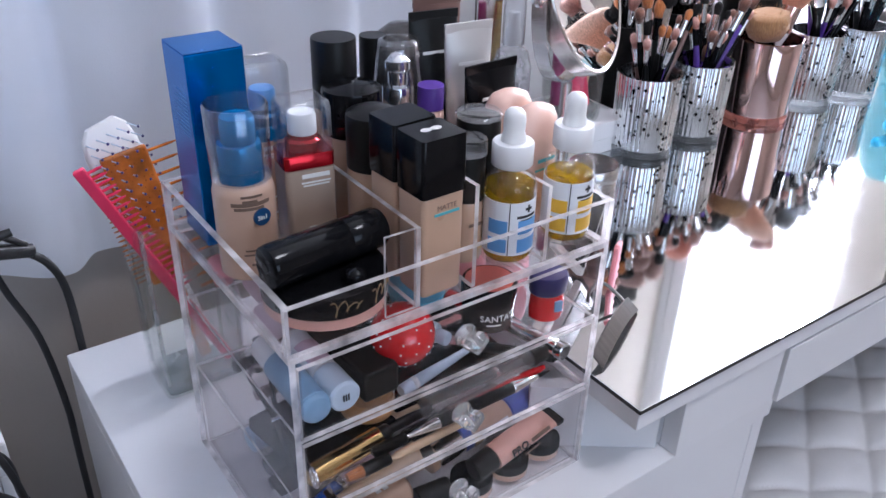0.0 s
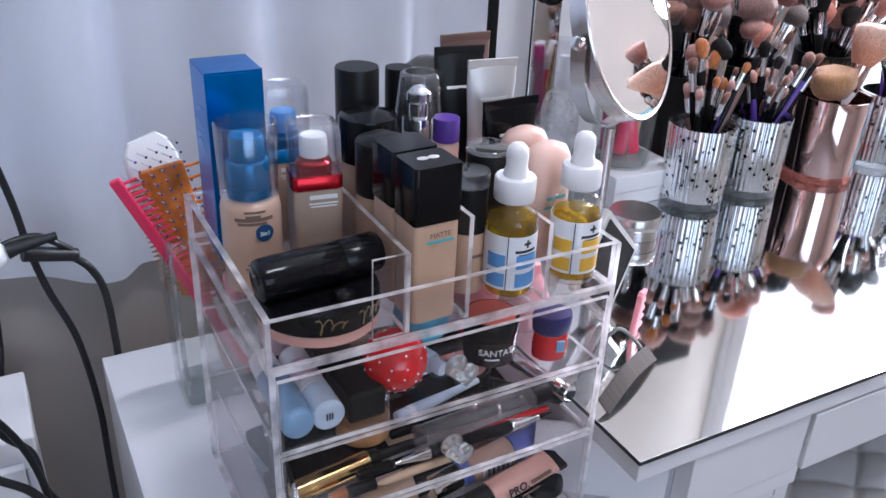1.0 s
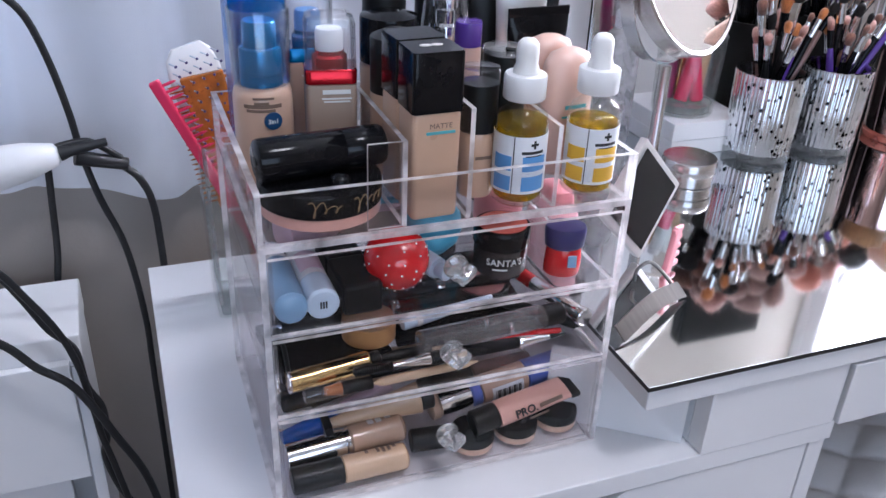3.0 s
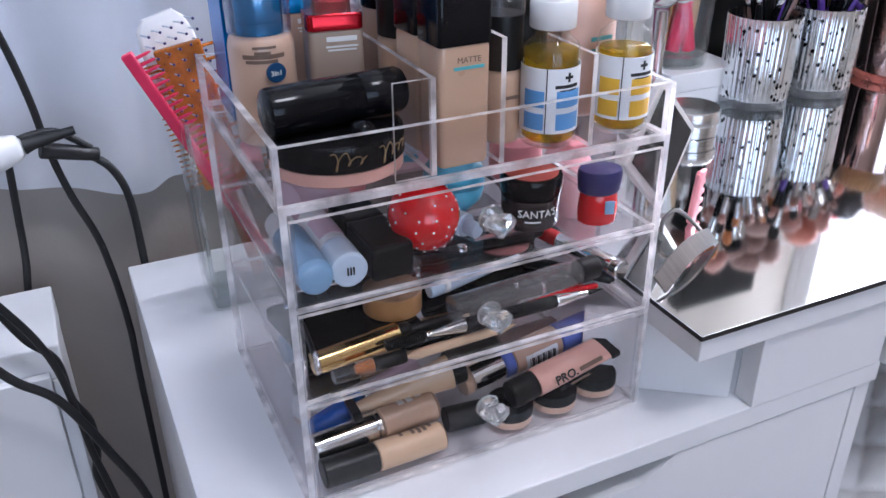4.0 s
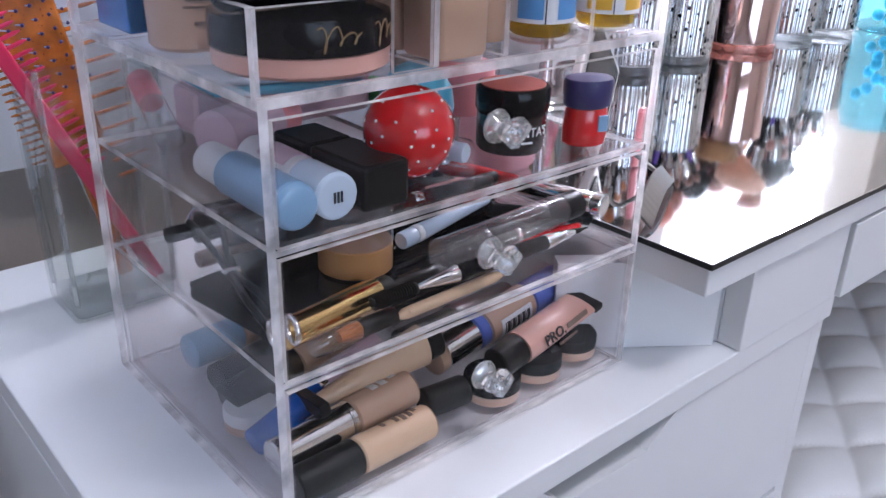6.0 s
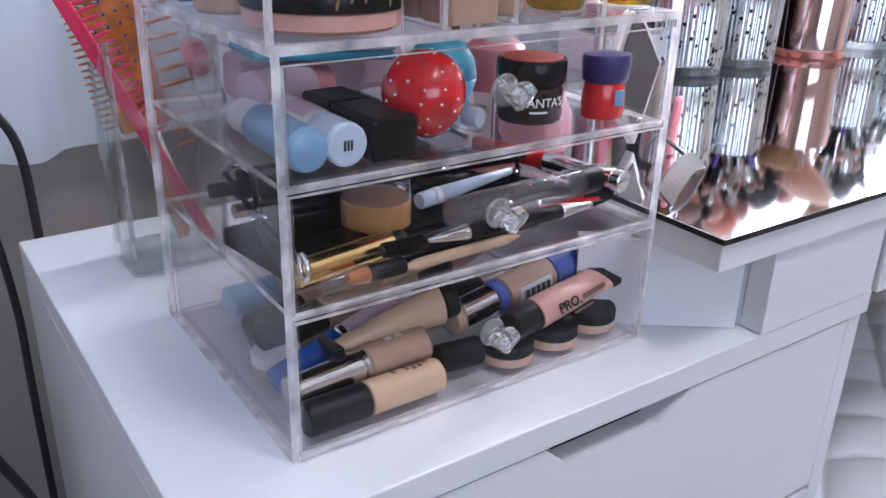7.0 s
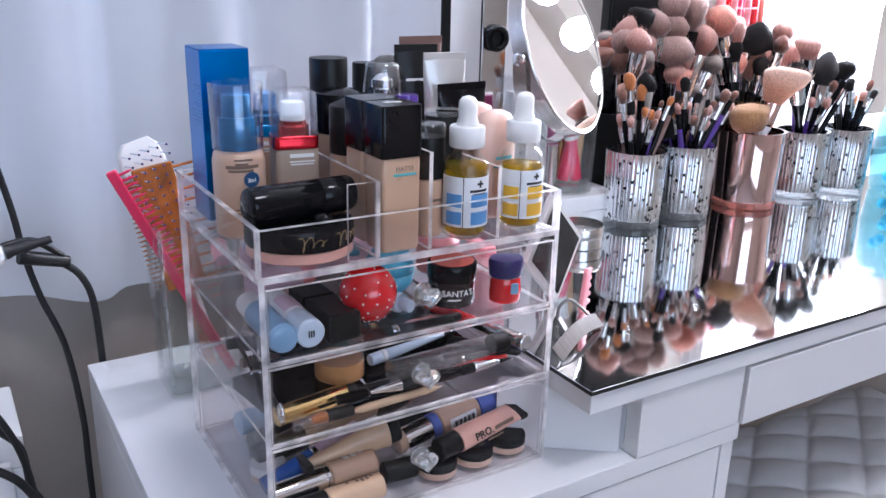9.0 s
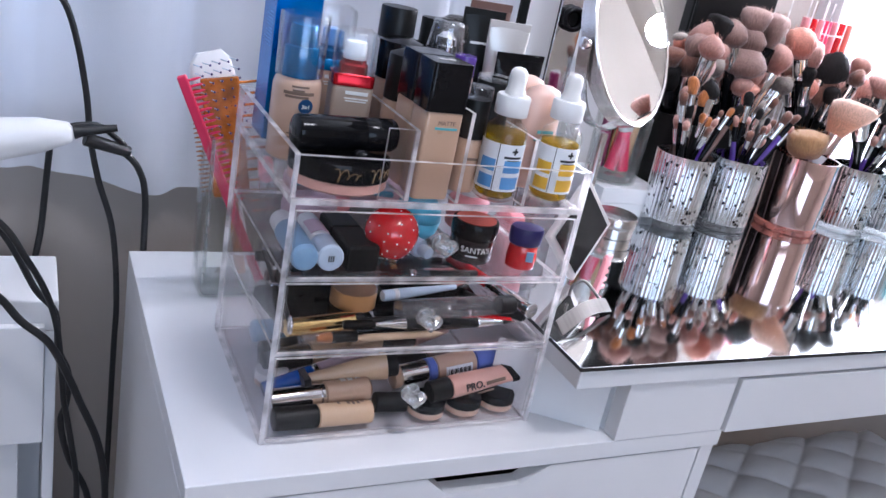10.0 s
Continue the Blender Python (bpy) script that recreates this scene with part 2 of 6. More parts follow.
def bristle(name, c, tip=None, sheen=0.3):
    """Fine hair: streaks along the tuft, darker at the ferrule and paler at the tip where a tip colour is given."""
    m = mat(name, c, 0.8, vary=0.38, scale=1100, stretch=(1, 1, 0.06), bump=0.6, bump_scale=900, sheen=sheen, spec=0.2)
    if tip:
        N, L = m.node_tree.nodes, m.node_tree.links
        p = N["Principled BSDF"]
        base = p.inputs["Base Color"].links[0].from_socket
        tc = N.new("ShaderNodeTexCoord")
        sep = N.new("ShaderNodeSeparateXYZ")
        L.new(tc.outputs["Generated"], sep.inputs[0])
        mr = N.new("ShaderNodeMapRange")
        mr.inputs["From Min"].default_value, mr.inputs["From Max"].default_value = 0.30, 0.80
        L.new(sep.outputs[2], mr.inputs[0])
        ratio = N.new("ShaderNodeMix")
        ratio.data_type = "RGBA"
        L.new(mr.outputs[0], ratio.inputs["Factor"])
        ratio.inputs["A"].default_value = (1, 1, 1, 1)
        ratio.inputs["B"].default_value = (*[min(6.0, t / max(0.01, k)) for t, k in zip(tip, c)], 1)
        mul = N.new("ShaderNodeVectorMath")
        mul.operation = "MULTIPLY"
        L.new(base, mul.inputs[0])
        L.new(ratio.outputs["Result"], mul.inputs[1])
        L.new(mul.outputs[0], p.inputs["Base Color"])
    return m


cn = CURTAIN.node_tree
ct_ = cn.nodes.new("ShaderNodeBsdfTranslucent")
ct_.inputs[0].default_value = (0.72, 0.76, 0.84, 1)
cx_ = cn.nodes.new("ShaderNodeMixShader")
cx_.inputs[0].default_value = 0.35
cn.links.new(cn.nodes["Principled BSDF"].outputs[0], cx_.inputs[1])
cn.links.new(ct_.outputs[0], cx_.inputs[2])
cn.links.new(cx_.outputs[0], cn.nodes["Material Output"].inputs[0])

HAIR = {
    "mauve": bristle("mauve_bristles", (0.20, 0.11, 0.09), (0.50, 0.33, 0.285)),
    "blush": bristle("blush_bristles", (0.32, 0.13, 0.10), (0.64, 0.37, 0.31)),
    "black": bristle("black_bristles", (0.012, 0.010, 0.010), None, 0.0),
    "duo": bristle("two_tone_bristles", (0.12, 0.09, 0.08), (0.62, 0.54, 0.51)),
    "brown": bristle("brown_bristles", (0.10, 0.045, 0.032), (0.26, 0.12, 0.085)),
    "pink": bristle("pale_pink_bristles", (0.70, 0.45, 0.40)),
    "coral": bristle("coral_bristles", (0.50, 0.15, 0.10), (0.78, 0.36, 0.27)),
    "orange": bristle("orange_bristles", (0.44, 0.15, 0.045)),
    "tan": bristle("tan_bristles", (0.34, 0.18, 0.08)),
    "peach": bristle("peach_bristles", (0.62, 0.30, 0.19), (0.88, 0.62, 0.49)),
    "silver": bristle("grey_bristles", (0.5, 0.48, 0.47)),
}

# ---- mesh helpers ----
I4 = Matrix.Identity(4)


def part(name, bm, material, parent=None, label="", smooth=None):
    me = bpy.data.meshes.new(name)
    bmesh.ops.recalc_face_normals(bm, faces=bm.faces)
    if smooth is not None:
        for f in bm.faces:
            f.smooth = True
        for e in bm.edges:
            e.smooth = len(e.link_faces) == 2 and e.calc_face_angle(0) < radians(smooth)
    bm.to_mesh(me)
    bm.free()
    for m in (material if isinstance(material, (list, tuple)) else [material]):
        me.materials.append(m)
    ob = new(name, me)
    if parent is not None:
        ob.parent = parent
    if label:
        ob["label"] = label
    return ob


def split(name, bm, material, parent, label=""):
    """The loose pieces of a bmesh, each as a part of its own."""
    bm.verts.ensure_lookup_table()
    left = set(bm.verts)
    made = []
    while left:
        seed = left.pop()
        isle, todo = {seed}, [seed]
        while todo:
            for e in todo.pop().link_edges:
                for v in e.verts:
                    if v not in isle:
                        isle.add(v)
                        todo.append(v)
        left -= isle
        made.append(isle)
    for isle in sorted(made, key=lambda q: min(v.index for v in q)):
        nb = bmesh.new()
        table = {v: nb.verts.new(v.co) for v in isle}
        for f in {f for v in isle for f in v.link_faces}:
            nb.faces.new([table[v] for v in f.verts])
        part(name, nb, material, parent, label)
    bm.free()


def thing(name, m, label, category, group=""):
    ob = new(name)
    ob.empty_display_size = 0.01
    ob.matrix_world = m
    return tagged(ob, label, category, group)


def structure(name, bm, material, label="", smooth=None):
    return tagged(part(name, bm, material, None, "", smooth), label or name.replace("_", " "), name.split("_")[0], kind="structure")


def box(bm, a, b, bevel=0.0, m=I4, seg=2):
    a, b = Vector(a), Vector(b)
    r = bmesh.ops.create_cube(bm, size=1.0)
    vs = r["verts"]
    for v in vs:
        v.co = m @ Vector([(a[i] + b[i]) / 2 + v.co[i] * (b[i] - a[i]) for i in range(3)])
    if bevel:
        es = list({e for v in vs for e in v.link_edges})
        bmesh.ops.bevel(bm, geom=es, offset=bevel, segments=seg, affect="EDGES", profile=0.5)
    return bm


def boxed(a, b, bevel=0.0, m=I4, seg=2):
    return box(bmesh.new(), a, b, bevel, m, seg)


def loft(rings, closed=True, caps=True, m=I4, bm=None):
    bm = bm or bmesh.new()
    rows = [[bm.verts.new(m @ Vector(p)) for p in r] for r in rings]
    n = len(rows[0])
    for a, b in zip(rows, rows[1:]):
        for i in range(n if closed else n - 1):
            j = (i + 1) % n
            bm.faces.new((a[i], a[j], b[j], b[i]))
    if caps:
        bm.faces.new(rows[0][::-1])
        bm.faces.new(rows[-1])
    return bm


def lathe(profile, n=28, m=I4, caps=True, sx=1.0, sy=1.0, bm=None, ribs=0.0):
    rings = []
    for r, z in profile:
        rings.append([((r + (ribs if i % 2 else 0)) * sx * math.cos(math.tau * i / n), (r + (ribs if i % 2 else 0)) * sy * math.sin(math.tau * i / n), z) for i in range(n)])
    return loft(rings, m=m, caps=caps, bm=bm)


def rrect(w, d, r, z, k=4):
    pts = []
    for cx, cy, a0 in ((w / 2 - r, d / 2 - r, 0), (-w / 2 + r, d / 2 - r, 90), (-w / 2 + r, -d / 2 + r, 180), (w / 2 - r, -d / 2 + r, 270)):
        for i in range(k + 1):
            a = radians(a0 + 90 * i / k)
            pts.append((cx + r * math.cos(a), cy + r * math.sin(a), z))
    return pts


def prism(w, d, r, levels, m=I4, caps=True):
    """Rounded box through levels of (z, scale)."""
    return loft([[(x * s, y * s, z) for x, y, _ in rrect(w, d, r, z)] for z, s in levels], m=m, caps=caps)


def shell(profile, thick, n=28, m=I4, ribs=0.0):
    """An open cup: the profile outside, then back down inside."""
    inner = [(max(r - thick, 0.0005), z) for r, z in profile[::-1]]
    inner[-1] = (inner[-1][0], profile[0][1] + thick)
    return lathe(profile + inner, n, m, ribs=ribs)


def tube(points, r, n=8, closed_ends=True, bm=None):
    """A round tube through points, smoothed."""
    P = [Vector(p) for p in points]
    fine = []
    for i in range(len(P) - 1):
        p0, p1, p2, p3 = P[max(i - 1, 0)], P[i], P[i + 1], P[min(i + 2, len(P) - 1)]
        for k in range(6):
            t = k / 6
            fine.append(0.5 * ((2 * p1) + (p2 - p0) * t + (2 * p0 - 5 * p1 + 4 * p2 - p3) * t * t + (3 * p1 - p0 - 3 * p2 + p3) * t ** 3))
    fine.append(P[-1])
    rings = []
    for i, p in enumerate(fine):
        d = (fine[min(i + 1, len(fine) - 1)] - fine[max(i - 1, 0)]).normalized()
        u = d.cross(Vector((0.3, 1, 0.2))).normalized()
        v = d.cross(u)
        rr = r(i / (len(fine) - 1)) if callable(r) else r
        rings.append([p + u * rr * math.cos(math.tau * j / n) + v * rr * math.sin(math.tau * j / n) for j in range(n)])
    return loft(rings, caps=closed_ends, bm=bm)


def along(a, b):
    """A frame at a whose z axis points to b."""
    a, b = Vector(a), Vector(b)
    return Matrix.Translation(a) @ (b - a).to_track_quat("Z", "Y").to_matrix().to_4x4()


def along_x(a, b, right=(1, 0, 0)):
    """A frame at a whose z axis points to b and whose x axis keeps to the right."""
    a, b = Vector(a), Vector(b)
    z = (b - a).normalized()
    y = z.cross(Vector(right)).normalized()
    x = y.cross(z)
    m = Matrix((x, y, z)).transposed().to_4x4()
    return Matrix.Translation(a) @ m


def lettering(text, size, bend=0.0, m=I4, depth=0.0002, bold=0.0):
    """Raised letters standing in the x-z plane, facing -y; bent round an upright axis of that radius."""
    cu = bpy.data.curves.new("letters", "FONT")
    cu.body, cu.size, cu.extrude, cu.align_x = text, size, depth, "CENTER"
    cu.resolution_u, cu.offset = 3, bold
    ob = bpy.data.objects.new("letters", cu)
    scene.collection.objects.link(ob)
    me = bpy.data.meshes.new_from_object(ob.evaluated_get(bpy.context.evaluated_depsgraph_get()))
    bm = bmesh.new()
    bm.from_mesh(me)
    bpy.data.objects.remove(ob)
    bpy.data.meshes.remove(me)
    for v in bm.verts:
        x, y, z = v.co
        if bend:
            v.co = m @ Vector((bend * math.sin(x / bend), -(bend + z) * math.cos(x / bend), y))
        else:
            v.co = m @ Vector((x, -z, y))
    return bm


def patch(w, h, bend, a0=0.0, z0=0.0, m=I4, lift=0.00025, seg=8, bm=None):
    """A printed patch on an upright round body of radius bend, turned by a0 degrees from the front."""
    bm = bm or bmesh.new()
    half = w / bend / 2
    cols = []
    for i in range(seg + 1):
        a = radians(a0) - half + 2 * half * i / seg
        cols.append([bm.verts.new(m @ Vector((rr * math.sin(a), -rr * math.cos(a), z))) for rr in (bend - 0.0002, bend + lift) for z in (z0, z0 + h)])
    for a, b in zip(cols, cols[1:]):
        bm.faces.new((a[2], b[2], b[3], a[3]))
        bm.faces.new((a[3], b[3], b[1], a[1]))
        bm.faces.new((a[2], a[0], b[0], b[2]))
    return bm


def panel(name, a, b, parent, label="", edge=None):
    """A clear acrylic sheet: its two large faces are clear, its cut edges frosted and whitened for piped light."""
    bm = boxed(a, b)
    big = max(f.calc_area() for f in bm.faces)
    for f in bm.faces:
        f.material_index = 0 if f.calc_area() > big * 0.6 else 1
    return part(name, bm, (ACRYLIC, edge or ACRYLIC_EDGE), parent, label)

# ---- room ----
structure("floor", boxed((-2.2, -2.7, -0.1), (2.6, 0.62, 0.0)), FLOOR, "dark wooden floor in shade")
structure("ceiling", boxed((-2.2, -2.7, 2.45), (2.6, 0.62, 2.55)), CEIL, "white ceiling")


def wall_with_opening(name, y0, y1, x0, x1, wx0, wx1, wz0, wz1, label):
    bm = bmesh.new()
    box(bm, (x0, y0, 0), (wx0, y1, 2.45))
    box(bm, (wx1, y0, 0), (x1, y1, 2.45))
    box(bm, (wx0, y0, 0), (wx1, y1, wz0))
    box(bm, (wx0, y0, wz1), (wx1, y1, 2.45))
    structure(name, bm, WALL, label)


wall_with_opening("wall_north", 0.50, 0.62, -2.2, 2.6, -1.2, 0.3, 0.86, 2.15, "grey-white painted wall behind the curtain")
wall_with_opening("wall_south", -2.7, -2.6, -2.2, 2.6, -1.2, 0.6, 0.8, 2.15, "grey-white painted wall with a window")
structure("wall_west", boxed((-2.3, -2.7, 0), (-2.2, 0.62, 2.45)), WALL, "grey-white painted side wall")
structure("wall_east", boxed((2.6, -2.7, 0), (2.7, 0.62, 2.45)), WALL, "grey-white painted side wall")
for wname, y, x0, x1, z0, z1 in (("window_1", 0.585, -1.2, 0.3, 0.86, 2.15), ("window_2", -2.69, -1.2, 0.6, 0.8, 2.15)):
    bm = bmesh.new()
    box(bm, (x0, y, z0), (x1, y + 0.03, z0 + 0.05))
    box(bm, (x0, y, z1 - 0.05), (x1, y + 0.03, z1))
    box(bm, (x0, y, z0 + 0.05), (x0 + 0.05, y + 0.03, z1 - 0.05))
    box(bm, (x1 - 0.05, y, z0 + 0.05), (x1, y + 0.03, z1 - 0.05))
    box(bm, ((x0 + x1) / 2 - 0.025, y, z0 + 0.05), ((x0 + x1) / 2 + 0.025, y + 0.03, z1 - 0.05))
    structure(wname, bm, WHITE, "white window frame")

# Unseen fixture made up to carry the ceiling fill.
lamp = thing("ceiling_light", pose(0.35, -0.7, 2.45), "round white ceiling lamp out of view, added as fill", "lamp")
part("base", lathe([(0.19, 0), (0.20, -0.01), (0.20, -0.018), (0.19, -0.02)], 40), WHITE, lamp, smooth=40)


def curtain():
    """Folded cloth from the rail down to just above the cabinet."""
    bm = bmesh.new()
    nx, nz = 420, 14
    grid = []
    for j in range(nz + 1):
        row = []
        for i in range(nx + 1):
            x = -1.5 + 1.90 * i / nx
            k = j / nz
            hem = 0.747 + 0.011 * math.cos((x + 0.19) * 17) + 0.002 * math.sin(x * 61)
            z = hem + (2.3 - hem) * k
            # each pleat comes forward slowly and turns back in a short bend
            p = ((x - 0.012 + 0.006 * math.sin(z * 2.2)) / 0.157) % 1.0
            s = math.sin(math.pi / 2 * min(1.0, p / 0.80)) ** 2 if p < 0.80 else math.cos(math.pi / 2 * (p - 0.80) / 0.20) ** 2
            y = 0.466 - 0.026 * s + 0.0035 * math.sin(x * 71 + z * 3) + 0.003 * math.sin(z * 11 + x * 9)
            row.append(bm.verts.new((x, y, z)))
        grid.append(row)
    for a, b in zip(grid, grid[1:]):
        for i in range(nx):
            bm.faces.new((a[i], a[i + 1], b[i + 1], b[i]))
    ob = tagged(part("curtain", bm, CURTAIN, None, smooth=180), "white cloth curtain hanging in soft folds before the window", "curtain")
    so = ob.modifiers.new("thickness", "SOLIDIFY")
    so.thickness = 0.002
    return ob


curtain()
rail = thing("curtain_rail", pose(-0.5, 0.45, 2.32), "white curtain rail on the wall", "curtain rail")
part("rod", lathe([(0.012, -1.05), (0.012, 1.05)], 14, pose(0, 0, 0, 0, 90, 0)), WHITE, rail, smooth=40)
part("bracket", boxed((-0.01, 0, -0.01), (0.01, 0.06, 0.01), 0.002), WHITE, rail)

# ---- cabinet under the organizer ----
CT, VT = 0.70, 0.783
cab = thing("drawer_cabinet", pose(0, 0, 0), "white lacquered drawer cabinet with a slanted cut-out grip", "cabinet")
part("top", boxed((-0.060, -0.040, CT - 0.018), (0.436, 0.362, CT), 0.001), WHITE, cab)
part("side_panel", boxed((-0.060, -0.036, 0.02), (-0.040, 0.362, CT - 0.0185), 0.001), WHITE, cab)
part("side_panel", boxed((0.420, -0.036, 0.02), (0.436, 0.362, CT - 0.0185), 0.001), WHITE, cab)
part("back_panel", boxed((-0.0395, 0.35, 0.02), (0.4195, 0.36, CT - 0.0185)), WHITE, cab)


def drawer_front(z0, z1, grip):
    """A drawer front; the grip is a slanted opening under its top edge."""
    x0, x1, y0, y1 = -0.0385, 0.4150, -0.038, -0.022
    if not grip:
        return boxed((x0, y0, z0), (x1, y1, z1), 0.001)
    bm = bmesh.new()
    gx = ((0.131, z1), (0.150, z1 - 0.017), (0.222, z1 - 0.017), (0.248, z1))
    outline = [(x0, z0), (x1, z0), (x1, z1), (gx[3][0], z1), (gx[2][0], gx[2][1]), (gx[1][0], gx[1][1]), (gx[0][0], z1), (x0, z1)]
    f = [bm.verts.new((x, y0, z)) for x, z in outline]
    b = [bm.verts.new((x, y1, z)) for x, z in outline]
    bm.faces.new(f)
    bm.faces.new(b[::-1])
    for i in range(8):
        j = (i + 1) % 8
        bm.faces.new((f[i], f[j], b[j], b[i]))
    return bm


for z0, z1 in ((0.535, 0.680), (0.385, 0.530), (0.235, 0.380), (0.06, 0.230)):
    part("drawer_front", drawer_front(z0, z1, True), WHITE, cab)
# Solid black block put in for the shade behind the grip openings.
part("drawer_box", boxed((-0.03, -0.02, 0.55), (0.41, 0.33, 0.64)), BLACKM, cab, "black block standing in for the shade inside the drawer")
part("plinth", boxed((-0.05, -0.02, 0.0), (0.43, 0.35, 0.02)), WHITE, cab)

# ---- dressing table ----
van = thing("dressing_table", pose(0, 0, 0), "white dressing table with a mirrored glass top", "dressing table")
part("tabletop", boxed((0.2465, -0.045, 0.7605), (1.75, 0.44, VT - 0.0045), 0.001), WHITE, van)
glass = part("glass_top", boxed((0.2435, -0.048, VT - 0.004), (1.75, 0.438, VT), 0.0006), (TABLEGLASS, BLACKEDGE), van, "mirrored glass top with a dark polished edge")
for poly in glass.data.polygons:
    poly.material_index = 0 if poly.normal.z > 0.9 else 1
part("apron", boxed((0.307, -0.041, 0.7005), (0.4315, -0.024, 0.760), 0.0008), WHITE, van)
part("apron_return", boxed((0.307, -0.0235, 0.7005), (0.323, 0.30, 0.760)), WHITE, van)
part("drawer_front", boxed((0.4345, -0.044, 0.699), (1.10, -0.028, 0.7565), 0.0008), WHITE, van)
part("drawer_front", boxed((1.104, -0.044, 0.699), (1.70, -0.028, 0.7565), 0.0008), WHITE, van)
part("drawer_box", boxed((0.45, -0.027, 0.701), (1.70, 0.40, 0.752)), WHITE, van)
part("leg_panel", boxed((1.704, -0.04, 0.0), (1.74, 0.42, 0.760), 0.001), WHITE, van)
bm = bmesh.new()
box(bm, (0, -0.006, 0), (0.105, 0.006, 0.0595), 0, Matrix.Translation((0.304, -0.020, 0.7005)) @ pose(0, 0, 0, 0, 0, 180 - 36))
part("corner_panel", bm, WHITE, van)

# ---- quilted stool ----


def stool():
    st = thing("stool", pose(0.80, 0.03, 0.0), "white quilted leatherette stool pushed under the table", "stool")
    bm = bmesh.new()
    n = 140
    w, d = 0.62, 0.42
    g = []
    for j in range(n + 1):
        row = []
        for i in range(n + 1):
            u, v = i / n - 0.5, j / n - 0.5
            x, y = u * w, v * d
            q = abs(math.sin((x * 0.8 + y * 1.1) * 33)) ** 0.35 * abs(math.sin((x * 0.8 - y * 1.1) * 33)) ** 0.35
            edge = 1 - max(abs(u), abs(v)) ** 8 * 256
            row.append(bm.verts.new((x, y, 0.43 + 0.013 * q + 0.025 * min(1, max(0, edge)))))
        g.append(row)
    for a, b in zip(g, g[1:]):
        for i in range(n):
            bm.faces.new((a[i], a[i + 1], b[i + 1], b[i]))
    rim = [g[0][i] for i in range(n)] + [g[j][n] for j in range(n)] + [g[n][n - i] for i in range(n)] + [g[n - j][0] for j in range(n)]
    low = [bm.verts.new((v.co.x, v.co.y, 0.36)) for v in rim]
    for i in range(len(rim)):
        j = (i + 1) % len(rim)
        bm.faces.new((rim[i], rim[j], low[j], low[i]))
    bm.faces.new(low)
    part("cushion", bm, QUILT, st, smooth=60)
    part("frame", boxed((-0.29, -0.19, 0.31), (0.29, 0.19, 0.36), 0.004), WHITE, st)
    for x in (-0.26, 0.26):
        for y in (-0.17, 0.17):
            part("leg", lathe([(0.014, 0), (0.022, 0.31)], 16, pose(x, y, 0)), WHITE, st, smooth=40)


stool()

# ---- acrylic organizer ----
W, D, T = 0.24, 0.186, 0.004
org = thing("makeup_organizer", pose(0, 0, CT + 0.0005), "clear acrylic makeup organizer with three drawers and an open top tray", "organizer")
Z = (0.0, 0.0795, 0.1405, 0.1965, 0.232)
panel("side_panel", (0, 0.0, 0), (T, D, Z[3]), org)
panel("side_panel", (W - T, 0.0, 0), (W, D, Z[3]), org)
panel("back_panel", (T + 0.0002, D - T, 0), (W - T - 0.0002, D, Z[3] - 0.0045), org)
panel("base_panel", (T + 0.0002, 0.006, 0), (W - T - 0.0002, D - T - 0.0002, 0.0015), org)
for z in Z[1:3]:
    panel("shelf", (T + 0.0002, 0.001, z - 0.003), (W - T - 0.0002, D - T - 0.0002, z), org)


def knob(parent, x, z):
    """Faceted heart-shaped crystal pull on a short stem."""
    k = part("knob", lathe([(0.0075, 0), (0.0082, 0.0012), (0.0075, 0.0026), (0.0040, 0.0040), (0.0038, 0.007)], 14, pose(x, 0, z, 90, 0, 0)), CRYSTAL, parent, "faceted clear crystal pull", smooth=30)
    rings = []
    for s, y in ((0.3, 0.0055), (0.8, 0.0068), (1.0, 0.011), (0.8, 0.0155), (0.3, 0.018)):
        ring = []
        for i in range(12):
            a = math.tau * i / 12
            hx = 0.0088 * math.sin(a) ** 3 * 1.15
            hz = 0.0078 * (0.8125 * math.cos(a) - 0.3125 * math.cos(2 * a) - 0.125 * math.cos(3 * a) - 0.0625 * math.cos(4 * a))
            ring.append((x + hx * s, -y, z + hz * s))
        rings.append(ring)
    part("heart", loft(rings), CRYSTAL, k)


def drawer(z0, z1, kz):
    dr = part("drawer", boxed((T + 0.001, 0.0015, z0 + 0.0004), (W - T - 0.001, D - T - 0.002, z0 + 0.0022)), (ACRYLIC, ACRYLIC_RIM), org)
    for poly in dr.data.polygons:
        poly.material_index = 0 if abs(poly.normal.z) > 0.9 else 1
    h = z1 - 0.0055
    panel("front_panel", (T + 0.0006, -0.002, z0 + 0.0008), (W - T - 0.0006, 0.0013, z1 - 0.0038), dr)
    panel("side_wall", (T + 0.001, 0.0015, z0 + 0.0024), (T + 0.0035, D - T - 0.002, h), dr, edge=ACRYLIC_RIM)
    panel("side_wall", (W - T - 0.0035, 0.0015, z0 + 0.0024), (W - T - 0.001, D - T - 0.002, h), dr, edge=ACRYLIC_RIM)
    panel("back_wall", (T + 0.0037, D - T - 0.0045, z0 + 0.0024), (W - T - 0.0037, D - T - 0.002, h), dr, edge=ACRYLIC_RIM)
    ob = [c for c in dr.children if c.name.startswith("front_panel")][0]
    knob(ob, 0.119, kz)


